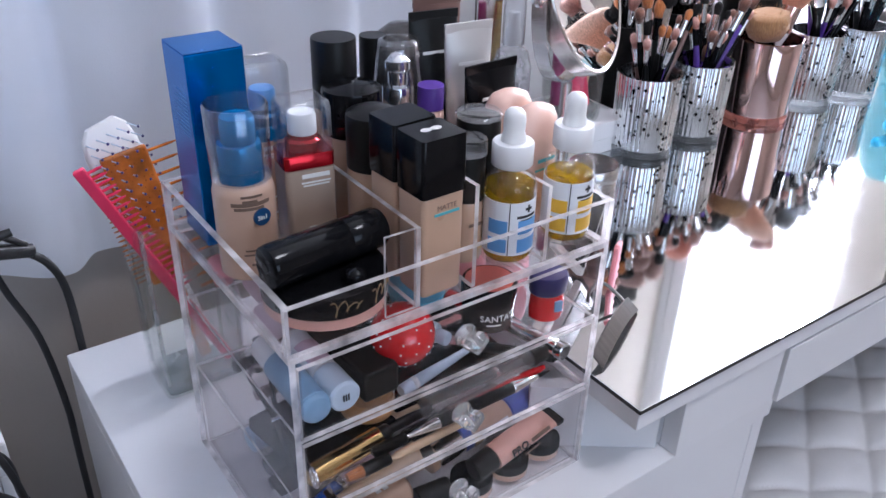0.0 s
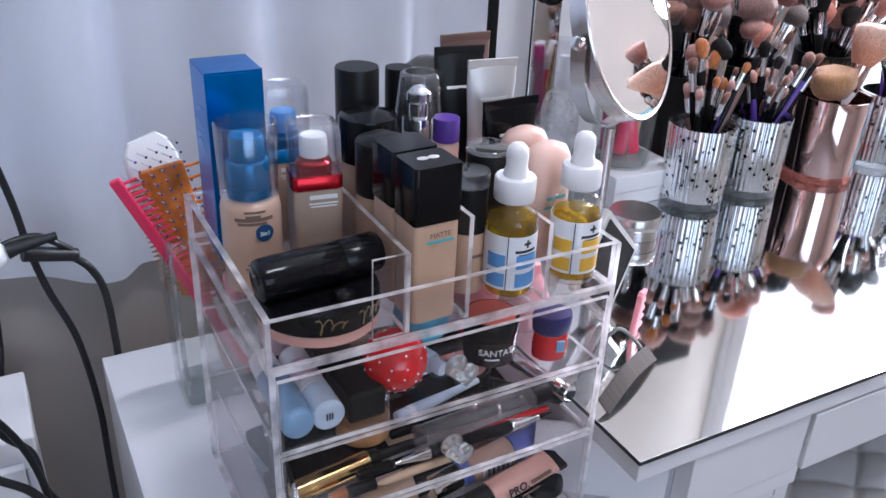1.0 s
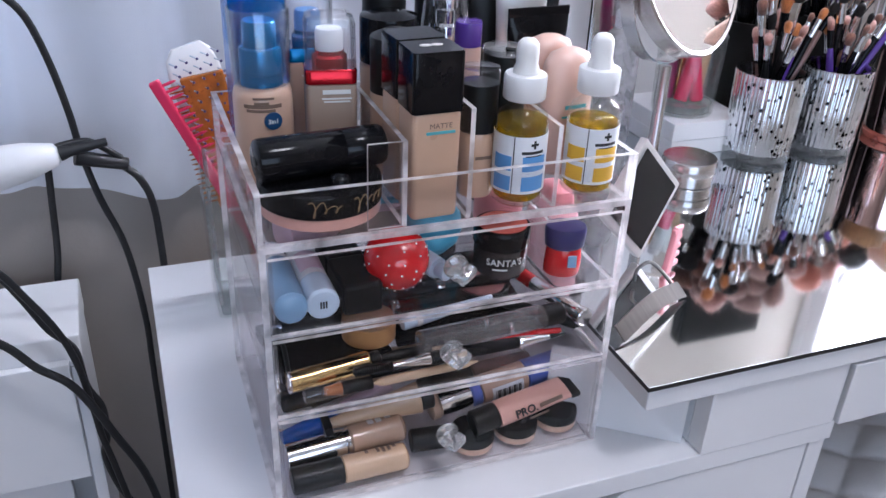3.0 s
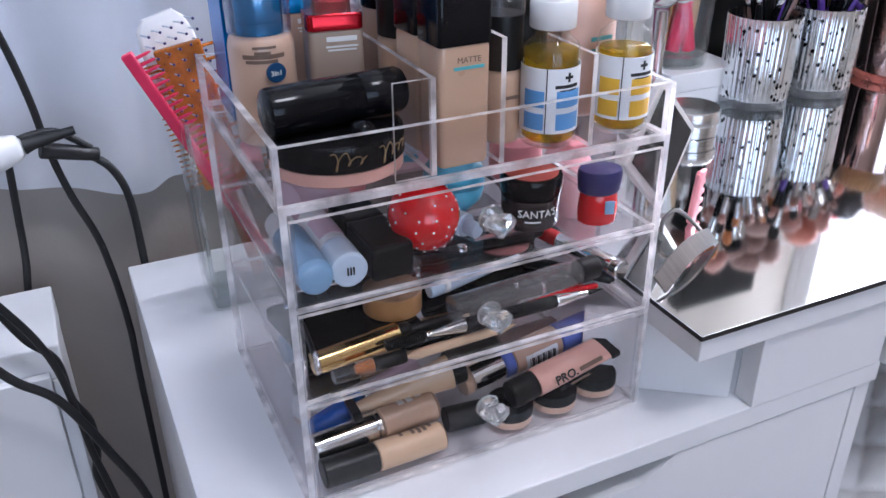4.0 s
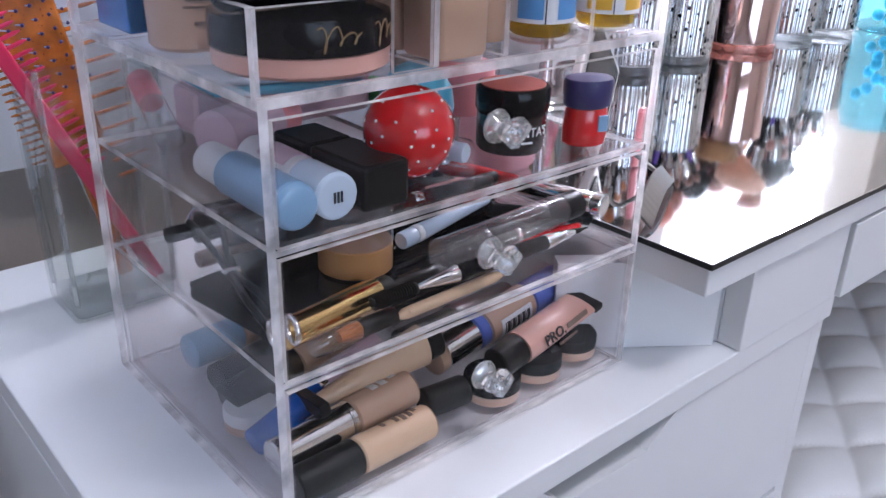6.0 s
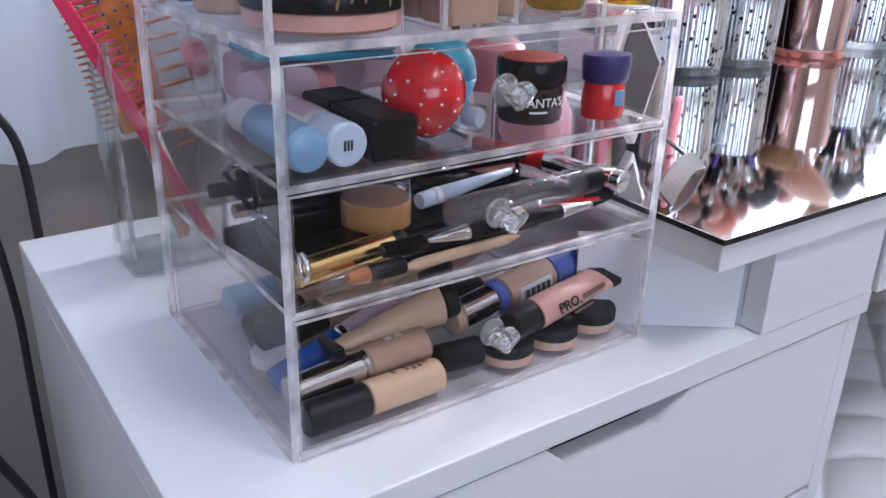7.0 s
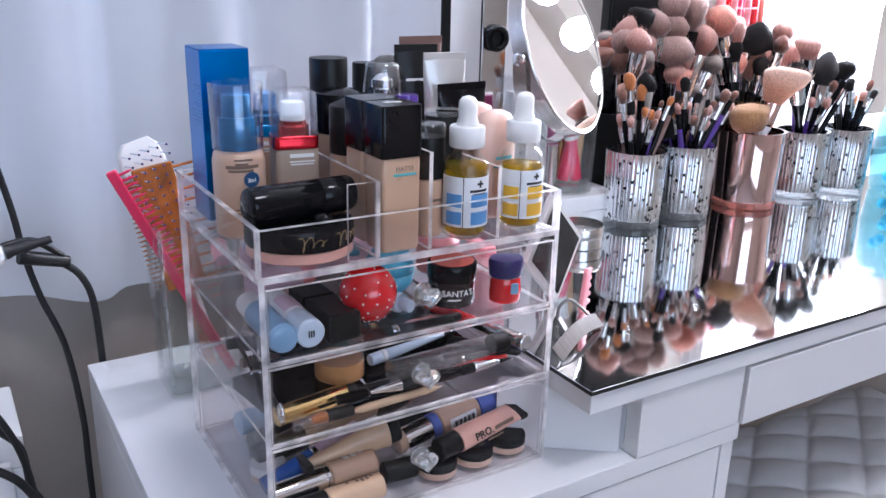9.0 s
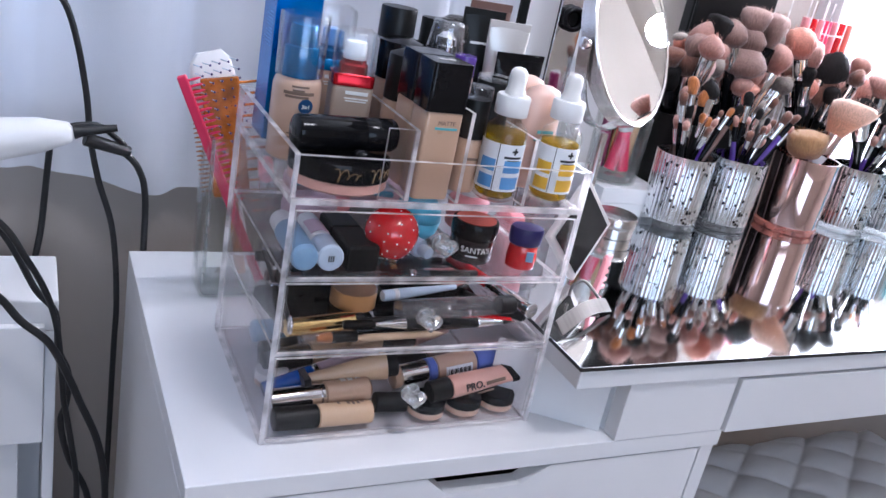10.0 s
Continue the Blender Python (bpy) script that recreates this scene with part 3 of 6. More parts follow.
drawer(Z[0] + 0.0016, Z[1], 0.039)
drawer(Z[1], Z[2], 0.108)
drawer(Z[2], Z[3], 0.171)
panel("tray_floor", (0, 0, Z[3]), (W, D, Z[3] + T), org)
panel("tray_wall", (0, 0, Z[3] + T), (W, T, Z[4]), org)
panel("tray_wall", (0, D - T, Z[3] + T), (W, D, Z[4]), org)
panel("tray_wall", (0, T + 0.0002, Z[3] + T), (T, D - T - 0.0002, Z[4]), org)
panel("tray_wall", (W - T, T + 0.0002, Z[3] + T), (W, D - T - 0.0002, Z[4]), org)
FZ = Z[3] + T + 0.0002
panel("divider", (0.0855, T + 0.0004, FZ), (0.0885, D - T - 0.0004, 0.254), org)
panel("divider", (0.1262, T + 0.0004, FZ), (0.1292, 0.085, 0.270), org)
panel("divider", (0.1840, T + 0.0004, FZ), (0.1870, 0.085, 0.254), org)
panel("divider", (0.0650, 0.0045, FZ), (0.0853, 0.0065, 0.254), org)
panel("divider", (0.1294, 0.0986, FZ), (W - T - 0.0005, 0.0995, 0.254), org)

# ---- on the tray ----
TZ = CT + 0.0005 + Z[3] + T + 0.0004


def bars(parent, rows, y, material, name="print"):
    """Rows of unreadable small print as plain bars: (x, z, width, height)."""
    bm = bmesh.new()
    for x, z, w, h in rows:
        box(bm, (x - w / 2, y - 0.0002, z), (x + w / 2, y + 0.0002, z + h))
    bm.verts.index_update()
    split(name, bm, material, parent)


def carton():
    t = thing("carton", pose(0.0294, 0.1570, TZ, 0, 0, 0), "tall metallic blue cardboard box on the tray", "box")
    part("body", boxed((-0.0185, -0.019, 0), (0.0185, 0.019, 0.1280), 0.0008), BLUEFOIL, t)
    bm = bmesh.new()
    for i in range(12):
        box(bm, (-0.0187, -0.014, 0.074 + i * 0.0026), (-0.0184, -0.014 + 0.012 + 0.014 * ((i * 7) % 5) / 5, 0.0747 + i * 0.0026))
    split("print", bm, LABELB, t)
    part("lid_flap", boxed((-0.0183, -0.0188, 0.1282), (0.0183, 0.0188, 0.1287)), BLUEFOIL, t)


def pump_bottle_round(x, y, rz):
    t = thing("foundation_bottle", pose(x, y, TZ, 0, 0, rz), "round beige foundation bottle with a blue pump under a clear cap", "bottle")
    part("body", lathe([(0.016, 0), (0.0182, 0.002), (0.0187, 0.03), (0.0187, 0.056), (0.0175, 0.061), (0.015, 0.063)], 36), F_BEIGE, t, smooth=40)
    part("collar", lathe([(0.0135, 0.0632), (0.0135, 0.070)], 28), BLUEPUMP, t, smooth=40)
    part("pump", lathe([(0.0132, 0.0702), (0.0132, 0.0845), (0.0125, 0.086), (0.0105, 0.0865), (0.0105, 0.1005), (0.0095, 0.102)], 28), BLUEPUMP, t, smooth=40)
    part("cap", shell([(0.0182, 0.110), (0.0188, 0.109), (0.0178, 0.064)][::-1], 0.0009, 36), CAPCLEAR, t, "clear plastic overcap", smooth=40)
    part("badge", lathe([(0.0056, 0), (0.0056, 0.0014), (0.0050, 0.0015)], 28, pose(0, 0, 0.044, 0, 0, 22) @ pose(0, -0.0180, 0, 90, 0, 0)), mat("navy_badge", (0.01, 0.06, 0.16), 0.4), t, "round blue badge")
    part("badge_text", lettering("3in1", 0.0040, 0, pose(0, 0, 0.0425, 0, 0, 22) @ pose(0, -0.0195, 0), 0.0002, 0.0001), INKW, t)
    b = bmesh.new()
    for z, w, h, a in ((0.0575, 0.013, 0.0014, 6), (0.0545, 0.009, 0.0016, 2), (0.0520, 0.024, 0.0024, 4), (0.0495, 0.018, 0.0018, 0), (0.022, 0.016, 0.0010, 10), (0.019, 0.018, 0.001, 10), (0.012, 0.010, 0.0016, 10)):
        patch(w, h, 0.0187, a, z, bm=b)
    split("print", b, INKBROWN, t)


def square_pump(x, y, rz, body, pump_collar, pump_top, label, cap_h=0.0335):
    t = thing("foundation_bottle", pose(x, y, TZ, 0, 0, rz), label, "bottle")
    w, d = 0.033, 0.026
    part("body", prism(w, d, 0.004, [(0, 0.94), (0.003, 1), (0.052, 1), (0.0585, 0.985), (0.0592, 0.9)]), body, t, smooth=40)
    part("collar", prism(w * 1.0, d * 1.0, 0.004, [(0.0594, 1), (0.0676, 1.01), (0.0686, 0.95)]), pump_collar, t, smooth=40)
    part("pump", lathe([(0.0115, 0.0688), (0.0115, 0.075), (0.0095, 0.0765), (0.0095, 0.079)], 24), pump_collar, t, smooth=40)
    part("nozzle", lathe([(0.0090, 0.0792), (0.0090, 0.090), (0.0080, 0.0925)], 24), pump_top, t, smooth=40)
    outer = [(0.0688, 0.985), (0.0688 + cap_h - 0.006, 0.96), (0.0688 + cap_h - 0.002, 0.90), (0.0688 + cap_h, 0.7)]
    rings = [[(px * s, py * s, z) for px, py, _ in rrect(w, d, 0.004, z)] for z, s in outer]
    inner = [[(px * s * 0.93, py * s * 0.92, z - 0.001) for px, py, _ in rrect(w, d, 0.004, z)] for z, s in outer[::-1]]
    part("cap", loft(rings + inner), CAPCLEAR, t, "clear plastic overcap", smooth=40)
    bars(t, [(0.003, 0.053, 0.018, 0.0028), (0.003, 0.0495, 0.019, 0.001), (0.003, 0.0475, 0.017, 0.001), (0.003, 0.018, 0.012, 0.001), (0.003, 0.006, 0.009, 0.001)], -d / 2 - 0.0001, INKW)
    return t


def capped(x, y, r, h, cap_h, body, label, name="foundation_bottle", dome=0.0, rz=0, cap=None, disc=0.0):
    """Round bottle with a black cylindrical cap."""
    t = thing(name, pose(x, y, TZ, 0, 0, rz), label, "bottle")
    part("body", lathe([(r * 0.9, 0), (r, 0.002), (r, h - cap_h - 0.003), (r * 0.92, h - cap_h - 0.0004)], 32), body, t, smooth=40)
    part("cap", lathe([(r * 1.0, h - cap_h), (r * 1.0, h - 0.0015 - dome), (r * 0.97, h - dome), (r * 0.5, h - dome * 0.25), (0.0006, h)], 32), cap or BLACKM, t, "black cap", smooth=40)
    bars(t, [(0, (h - cap_h) * 0.62, r * 0.9, 0.002)], -r, INKBROWN)
    if disc:
        q = r * 1.06
        part("clear_lid", lathe([(q, h + 0.0002), (q, h + disc - 0.001), (q * 0.94, h + disc), (q * 0.8, h + disc - 0.0006), (0.0005, h + disc - 0.0006)], 32), CAPCLEAR, t, "clear plastic disc", smooth=30)
    return t


def matte_bottle(x, y, rz, text):
    t = thing("foundation_bottle", pose(x, y, TZ, 0, 0, rz), "flat-sided beige foundation bottle with a square black cap", "bottle", "square black-capped bottles")
    w, d = 0.030, 0.026
    part("body", prism(w, d, 0.003, [(0, 0.92), (0.002, 0.98), (0.0640, 1), (0.0658, 0.96)]), F_TAN, t, "tan makeup in clear glass", smooth=40)
    part("cap", prism(w * 1.04, d * 1.04, 0.0025, [(0.0662, 1), (0.1005, 1), (0.1015, 0.97)]), BLACK, t, "glossy square black cap", smooth=40)
    if text:
        part("print", lettering("MATTE", 0.0045, 0, pose(0.002, -d / 2, 0.0570)), INKBROWN, t)
        bars(t, [(0.002, 0.0535, 0.018, 0.0018)], -d / 2 - 0.0001, INKTEAL)
        bars(t, [(-0.004, 0.0135, 0.004, 0.003), (0.001, 0.0135, 0.004, 0.003), (0.006, 0.0135, 0.004, 0.003)], -d / 2 + 0.0006, INKTEAL)
        bars(t, [(0.001, 0.010, 0.015, 0.0012), (0.001, 0.008, 0.015, 0.0008)], -d / 2 + 0.0006, INKBROWN)
        for sx in (-0.0035, 0.0035):
            part("emblem", lathe([(0.0036, 0.1016), (0.0036, 0.1019), (0.0024, 0.1019)], 16, pose(sx, 0.001, 0), sy=0.7), SILVERTUBE, t, "worn silver emblem")
    return t


def dropper(x, y, rz, ink, fill):
    t = thing("dropper_bottle", pose(x, y, TZ, 0, 0, rz), "clear dropper bottle of yellow oil with a white rubber bulb", "bottle", "dropper bottles")
    r = 0.0165
    part("bottle", lathe([(0.0135, 0), (r, 0.0025), (r, 0.053), (0.0150, 0.058), (0.0095, 0.0625), (0.0090, 0.0685)], 40), GLASS, t, "clear glass", smooth=40)
    part("oil", lathe([(0.0128, 0.003), (r - 0.0014, 0.005), (r - 0.0014, fill), (r - 0.002, fill + 0.0004)], 36), OIL, t, "yellow oil", smooth=40)
    part("collar", lathe([(0.0125, 0.0668), (0.0130, 0.0676), (0.0130, 0.0805), (0.0122, 0.0818), (0.0085, 0.0820)], 40, ribs=0.0), WHITEP, t, "white screw cap", smooth=40)
    part("bulb", lathe([(0.0080, 0.0822), (0.0078, 0.0845), (0.0066, 0.088), (0.0069, 0.095), (0.0063, 0.0995), (0.0042, 0.1020), (0.0008, 0.1030)], 28), RUBBERW, t, "white rubber bulb", smooth=60)
    part("pipette", lathe([(0.0012, 0.012), (0.003, 0.018), (0.003, 0.0648)], 12), GLASS, t, smooth=40)
    lab = part("label", patch(0.076, 0.037, r, -18, 0.010, seg=30), PAPERW, t, "white paper label", smooth=60)
    b = bmesh.new()
    for z in (0.012, 0.025):
        patch(0.013, 0.0095, r + 0.0002, -64, z, bm=b)
        patch(0.0165, 0.0095, r + 0.0002, 10, z, bm=b)
    split("printed_block", b, ink, lab)
    b = bmesh.new()
    patch(0.0016, 0.0052, r + 0.0002, 6, 0.0395, bm=b, seg=2)
    patch(0.0052, 0.0016, r + 0.0002, 6, 0.0413, bm=b, seg=3)
    patch(0.0150, 0.0018, r + 0.0002, 4, 0.0362, bm=b, seg=6)
    patch(0.011, 0.0008, r + 0.0002, 6, 0.0343, bm=b, seg=4)
    split("print", b, INK, lab)
    if fill > 0.048:
        part("seam", patch(0.0006, 0.037, r + 0.0002, -38, 0.010, seg=1), INK, lab)


def tube_standing(x, y, rz, w, h, body, cap, cap_h, label, tilt=0):
    """A squeeze tube standing on its cap: round below, flat crimp on top."""
    t = thing("squeeze_tube", pose(x, y, TZ, tilt, 0, rz), label, "tube")
    n = 32
    rings = []
    for k in range(9):
        s = k / 8
        z = cap_h + 0.0005 + (h - cap_h) * s
        ax = w * (0.36 + 0.14 * min(1, s * 1.15))
        ay = w * 0.36 * (1 - s) ** 0.8 + 0.0012
        rings.append([(ax * math.cos(math.tau * i / n), ay * math.sin(math.tau * i / n), z) for i in range(n)])
    part("body", loft(rings), body, t, smooth=50)
    part("crimp", boxed((-w * 0.5, -0.001, h - 0.0005), (w * 0.5, 0.001, h + 0.006), 0.0004), body, t, "flat crimped end")
    part("cap", lathe([(w * 0.33, 0), (w * 0.36, 0.001), (w * 0.36, cap_h)], 28), cap, t, smooth=40)
    bars(t, [(0, h * 0.80, w * 0.55, 0.0022)], -w * 0.15, INKW)
    return t


def tapered_cap_bottle(x, y):
    t = thing("foundation_bottle", pose(x, y, TZ), "foundation bottle with a tall tapered clear cap over a silver pump", "bottle")
    part("body", lathe([(0.016, 0), (0.018, 0.002), (0.018, 0.055), (0.0175, 0.062)], 32), F_TAUPE, t, smooth=40)
    part("pump", lathe([(0.012, 0.0622), (0.012, 0.081), (0.0115, 0.082), (0.0075, 0.083), (0.0075, 0.092), (0.0095, 0.094), (0.0095, 0.100), (0.005, 0.104), (0.0005, 0.105)], 28), SHINY, t, smooth=40)
    part("cap", shell([(0.0182, 0.063), (0.0172, 0.085), (0.0146, 0.108), (0.0136, 0.1130), (0.0112, 0.1142)], 0.001, 36), CAPCLEAR, t, "clear tapered cap", smooth=60)


def oval_bottle(x, y, rz, h):
    t = thing("foundation_bottle", pose(x, y, TZ, 0, 0, rz), "rounded pale peach plastic bottle", "bottle", "peach oval bottles")
    prof = [(0.7, 0), (0.95, 0.004), (1.0, 0.02), (1.0, h - 0.022), (0.92, h - 0.010), (0.72, h - 0.0035), (0.35, h - 0.0005), (0.02, h)]
    part("body", lathe([(0.019 * s, z) for s, z in prof], 36, sy=0.68), F_PALE, t, smooth=60)
    bars(t, [(0.0, h - 0.037, 0.016, 0.0026), (0.0, h - 0.043, 0.02, 0.0015)], -0.0128, INKTEAL)
    return t


def powder_jar():
    t = thing("powder_jar", pose(0.0455, 0.0425, TZ, 0, 0, 12), "round black loose powder jar with peach base and knob", "jar")
    r = 0.0375
    part("base", lathe([(r * 0.9, 0), (r * 0.98, 0.002), (r * 0.98, 0.0085), (r * 0.96, 0.009)], 48), F_PEACH, t, "peach powder in clear base", smooth=40)
    part("lid", lathe([(r, 0.0093), (r, 0.0205), (r * 0.985, 0.0225), (r * 0.93, 0.0232), (r * 0.4, 0.0238), (0.0005, 0.0240)], 48), BLACK, t, "glossy black lid", smooth=40)
    part("knob", lathe([(0.004, 0.0232), (0.0055, 0.0260), (0.0068, 0.0290), (0.005, 0.0320), (0.001, 0.0330)], 20, pose(0.0005, -0.0275, 0)), BLACK, t, smooth=60)
    for a0, loops in ((-20, 3), (26, 4)):
        pts = []
        for i in range(loops * 8 + 1):
            k = i / 8
            ang = radians(a0) + (k - loops / 2) * 0.17 + 0.05 * math.sin(math.tau * k)
            up = 0.0160 + (0.0048 if i < 10 else 0.0022) * math.sin(math.tau * k + 1.0)
            pts.append(((r + 0.0002) * math.sin(ang), -(r + 0.0002) * math.cos(ang), up))
        part("script", tube(pts, lambda s: 0.00034, 5), INKGOLD, t, "gold script line", smooth=80)
    c = thing("lipstick_case", pose(0.0462, 0.0400, TZ + 0.0240 + 0.0132, 0, 0, 6), "black glossy lipstick case lying on the powder jar", "lipstick")
    turn = pose(0, 0, 0, 0, 90, 0)
    part("cap", lathe([(0.0105, -0.0395), (0.0122, -0.0385), (0.0128, -0.0365), (0.0128, 0.012), (0.0125, 0.0125)], 40, turn), BLACK, c, smooth=40)
    part("case", lathe([(0.0120, 0.0127), (0.0124, 0.0132), (0.0124, 0.036), (0.0112, 0.0385)], 40, turn), BLACK, c, smooth=40)
    part("emblem", lathe([(0.0030, 0), (0.0030, 0.0004), (0.0012, 0.0005)], 20, pose(-0.0395, 0, 0, 0, -90, 0)), BLACKM, c, "matt round stamp on the end")


carton()
pump_bottle_round(0.0236, 0.0990, -14)
square_pump(0.0690, 0.1080, -8, F_TAUPE, REDMETAL, WHITEP, "square taupe foundation bottle with a red pump under a clear cap")
square_pump(0.0665, 0.1600, -4, F_BEIGE, BLUEPUMP, LABELB, "square foundation bottle with a blue pump under a clear cap", 0.0430)
capped(0.1220, 0.1620, 0.0155, 0.1170, 0.048, F_TAN, "tall round foundation bottle with a long black cap")
capped(0.1145, 0.1255, 0.0200, 0.0985, 0.034, F_TAN, "round foundation bottle with a glossy domed black cap", dome=0.004, cap=BLACK)
capped(0.1080, 0.0880, 0.0172, 0.0955, 0.040, F_TAN, "round beige foundation bottle with a black rounded cap", dome=0.005)
matte_bottle(0.1065, 0.0520, 4, False)
matte_bottle(0.1075, 0.0225, 2, True)
tapered_cap_bottle(0.1620, 0.1440)
capped(0.1640, 0.1060, 0.0092, 0.0925, 0.016, F_PALE, "slim concealer stick with a purple cap", "concealer_stick", cap=PURPLE)
capped(0.1455, 0.0390, 0.0118, 0.0730, 0.030, F_TAN, "small round concealer bottle with a black lid", "concealer_bottle", disc=0.0093)
capped(0.1725, 0.0630, 0.0145, 0.0830, 0.060, F_TAN, "black jar with a round clear-topped lid", "makeup_jar", disc=0.0033)
oval_bottle(0.2150, 0.0565, 6, 0.0850)
oval_bottle(0.2140, 0.0835, -4, 0.0870)
dropper(0.1675, 0.0220, 0, LABELB, 0.054)
dropper(0.2180, 0.0225, 0, LABELY, 0.049)
tube_standing(0.2150, 0.1335, -6, 0.039, 0.115, SILVERTUBE, BLACKM, 0.028, "pearl-white squeeze tube standing on its cap")
tube_standing(0.2170, 0.1085, 4, 0.048, 0.093, BLACK, BLACKM, 0.024, "black squeeze tube standing on its cap")
tube_standing(0.2000, 0.1560, -8, 0.039, 0.120, BLACKM, BLACK, 0.03, "black matte squeeze tube standing on its cap")
tube_standing(0.2120, 0.1690, 0, 0.042, 0.1255, BROWNTUBE, BLACK, 0.03, "dark brown squeeze tube standing on its cap")
capped(0.1580, 0.1700, 0.0100, 0.1110, 0.05, F_TAN, "slim foundation bottle with a black cap", "concealer_bottle")
powder_jar()


def grey_blob(x, y):
    t = thing("grey_bottle", pose(x, y, TZ), "grey translucent bottle with a rounded cap", "bottle")
    part("body", lathe([(0.011, 0), (0.012, 0.002), (0.012, 0.075), (0.008, 0.08)], 28), SMOKE, t, smooth=40)
    part("cap", lathe([(0.012, 0.0803), (0.0175, 0.088), (0.0195, 0.098), (0.0170, 0.109), (0.009, 0.1150), (0.0005, 0.1160)], 28), SMOKE, t, "smoky rounded cap", smooth=60)


grey_blob(0.1830, 0.1720)

# ---- things lying about: general makers ----


def stick(name, a, b, sections, label, category, group="", n=18, cap_ends=True):
    """A long round thing from a to b. sections: (part name, length share from, to, radius at start, radius at end, material)."""
    a, b = Vector(a), Vector(b)
    ln = (b - a).length
    t = thing(name, along(a, b), label, category, group)
    for nm, s0, s1, r0, r1, mt in sections:
        z0, z1 = s0 * ln + 0.00005, s1 * ln
        e = min(0.0008, (z1 - z0) * 0.2)
        part(nm, lathe([(r0 * 0.9, z0), (r0, z0 + e), (r1, z1 - e), (r1 * 0.9, z1)], n), mt, t, smooth=40)
    return t


# ---- bottom drawer ----
B0 = CT + 0.0005 + 0.0040
stick("concealer_tube", (0.0125, 0.0118, B0 + 0.0098), (0.0950, 0.0128, B0 + 0.0098), [("cap", 0, 0.43, 0.0095, 0.0095, BLACKM), ("body", 0.432, 0.98, 0.0096, 0.0094, F_SAND), ("base", 0.981, 1, 0.0088, 0.006, F_SAND)], "sand-coloured concealer tube with a black cap lying down", "concealer")
pr = bpy.data.objects["concealer_tube"]
b = bmesh.new()
for k, (s, w) in enumerate(((0.060, 0.012), (0.064, 0.014), (0.068, 0.013), (0.072, 0.009), (0.052, 0.010))):
    patch(w, 0.0022, 0.0096, 150, s, bm=b)
split("print", b, INKBROWN, pr)
mt_tube = stick("concealer_tube", (0.0125, 0.0300, B0 + 0.0150), (0.0990, 0.0330, B0 + 0.0190), [("cap", 0, 0.49, 0.0095, 0.0095, SHINY), ("ring", 0.491, 0.53, 0.0097, 0.0097, SHINY), ("body", 0.531, 0.97, 0.0105, 0.0102, F_TAN), ("base", 0.971, 1, 0.0095, 0.007, F_TAN)], "tan concealer tube with a shiny silver cap lying down", "concealer")
b = bmesh.new()
for s, w in ((0.060, 0.013), (0.066, 0.013), (0.073, 0.009)):
    patch(w, 0.0040, 0.0105, 150, s, bm=b)
split("print", b, INKW, mt_tube)
stick("concealer_pen", (0.0140, 0.0520, B0 + 0.010), (0.0980, 0.0620, B0 + 0.032), [("cap", 0, 0.5, 0.0075, 0.0075, ROYAL), ("ring", 0.501, 0.56, 0.0078, 0.0078, SHINY), ("body", 0.561, 1, 0.0075, 0.0075, LILAC)], "royal blue and beige concealer pen lying down", "concealer")
sq = thing("squeeze_tube", along((0.0480, 0.0440, B0 + 0.025), (0.1160, 0.0420, B0 + 0.035)) @ pose(0, 0, 0, 0, 0, 80), "squeezed flat tan concealer tube with smeared black end", "tube")
n = 24
rings = []
for k in range(7):
    s = k / 6
    rings.append([((0.004 + 0.0085 * s) * math.cos(math.tau * i / n), (0.011 - 0.0025 * s) * math.sin(math.tau * i / n) * (0.35 + 0.65 * s), 0.066 * s) for i in range(n)])
part("body", loft(rings), F_SAND, sq, smooth=50)
part("cap", lathe([(0.0095, 0.0662), (0.0102, 0.067), (0.0102, 0.0745), (0.0092, 0.0755)], 24), BLACKM, sq, smooth=40)
part("crimp", boxed((-0.0042, -0.0125, -0.006), (0.0042, 0.0125, -0.0002), 0.0004), BLACKM, sq)
bt = stick("foundation_tube", (0.1225, 0.0450, B0 + 0.020), (0.2345, 0.0510, B0 + 0.035), [("end_cap", 0, 0.06, 0.0102, 0.0102, F_TAN), ("cap", 0.061, 0.29, 0.0100, 0.0100, SHINY), ("ring", 0.291, 0.36, 0.0106, 0.0106, PERI), ("body", 0.361, 0.70, 0.0110, 0.0110, F_BEIGE), ("tail", 0.701, 0.97, 0.0112, 0.0104, PERI), ("crimp", 0.971, 1, 0.009, 0.007, PERI)], "beige foundation tube with a silver cap and blue end", "foundation")
lab = part("label", patch(0.016, 0.026, 0.0111, -78, 0.048, seg=10), PAPERW, bt, "white sticker with bars", smooth=60)
b = bmesh.new()
for i in range(15):
    patch(0.0085, 0.0005 + 0.0007 * ((i * 5) % 3) / 2, 0.01135, -84, 0.0505 + i * 0.00145, bm=b, seg=4)
split("stripe", b, INK, lab)
pk = thing("concealer_tube", along((0.1455, 0.0165, B0 + 0.0215), (0.2290, 0.0235, B0 + 0.0335)) @ pose(0, 0, 0, 0, 0, 95), "flat peach concealer tube with a black cap and dark print", "concealer")
part("cap", lathe([(0.0085, 0), (0.0095, 0.001), (0.0095, 0.0185), (0.009, 0.0195)], 24), BLACKM, pk, smooth=40)
rings = []
for k in range(7):
    s = k / 6
    rings.append([((0.0098 - 0.0068 * s ** 1.6) * math.cos(math.tau * i / n), (0.0102 + 0.0012 * s) * math.sin(math.tau * i / n), 0.0197 + 0.058 * s) for i in range(n)])
part("body", loft(rings), F_PEACH, pk, smooth=50)
part("crimp", boxed((-0.0020, -0.0116, 0.0778), (0.0020, 0.0116, 0.085), 0.0003), BLACKM, pk)
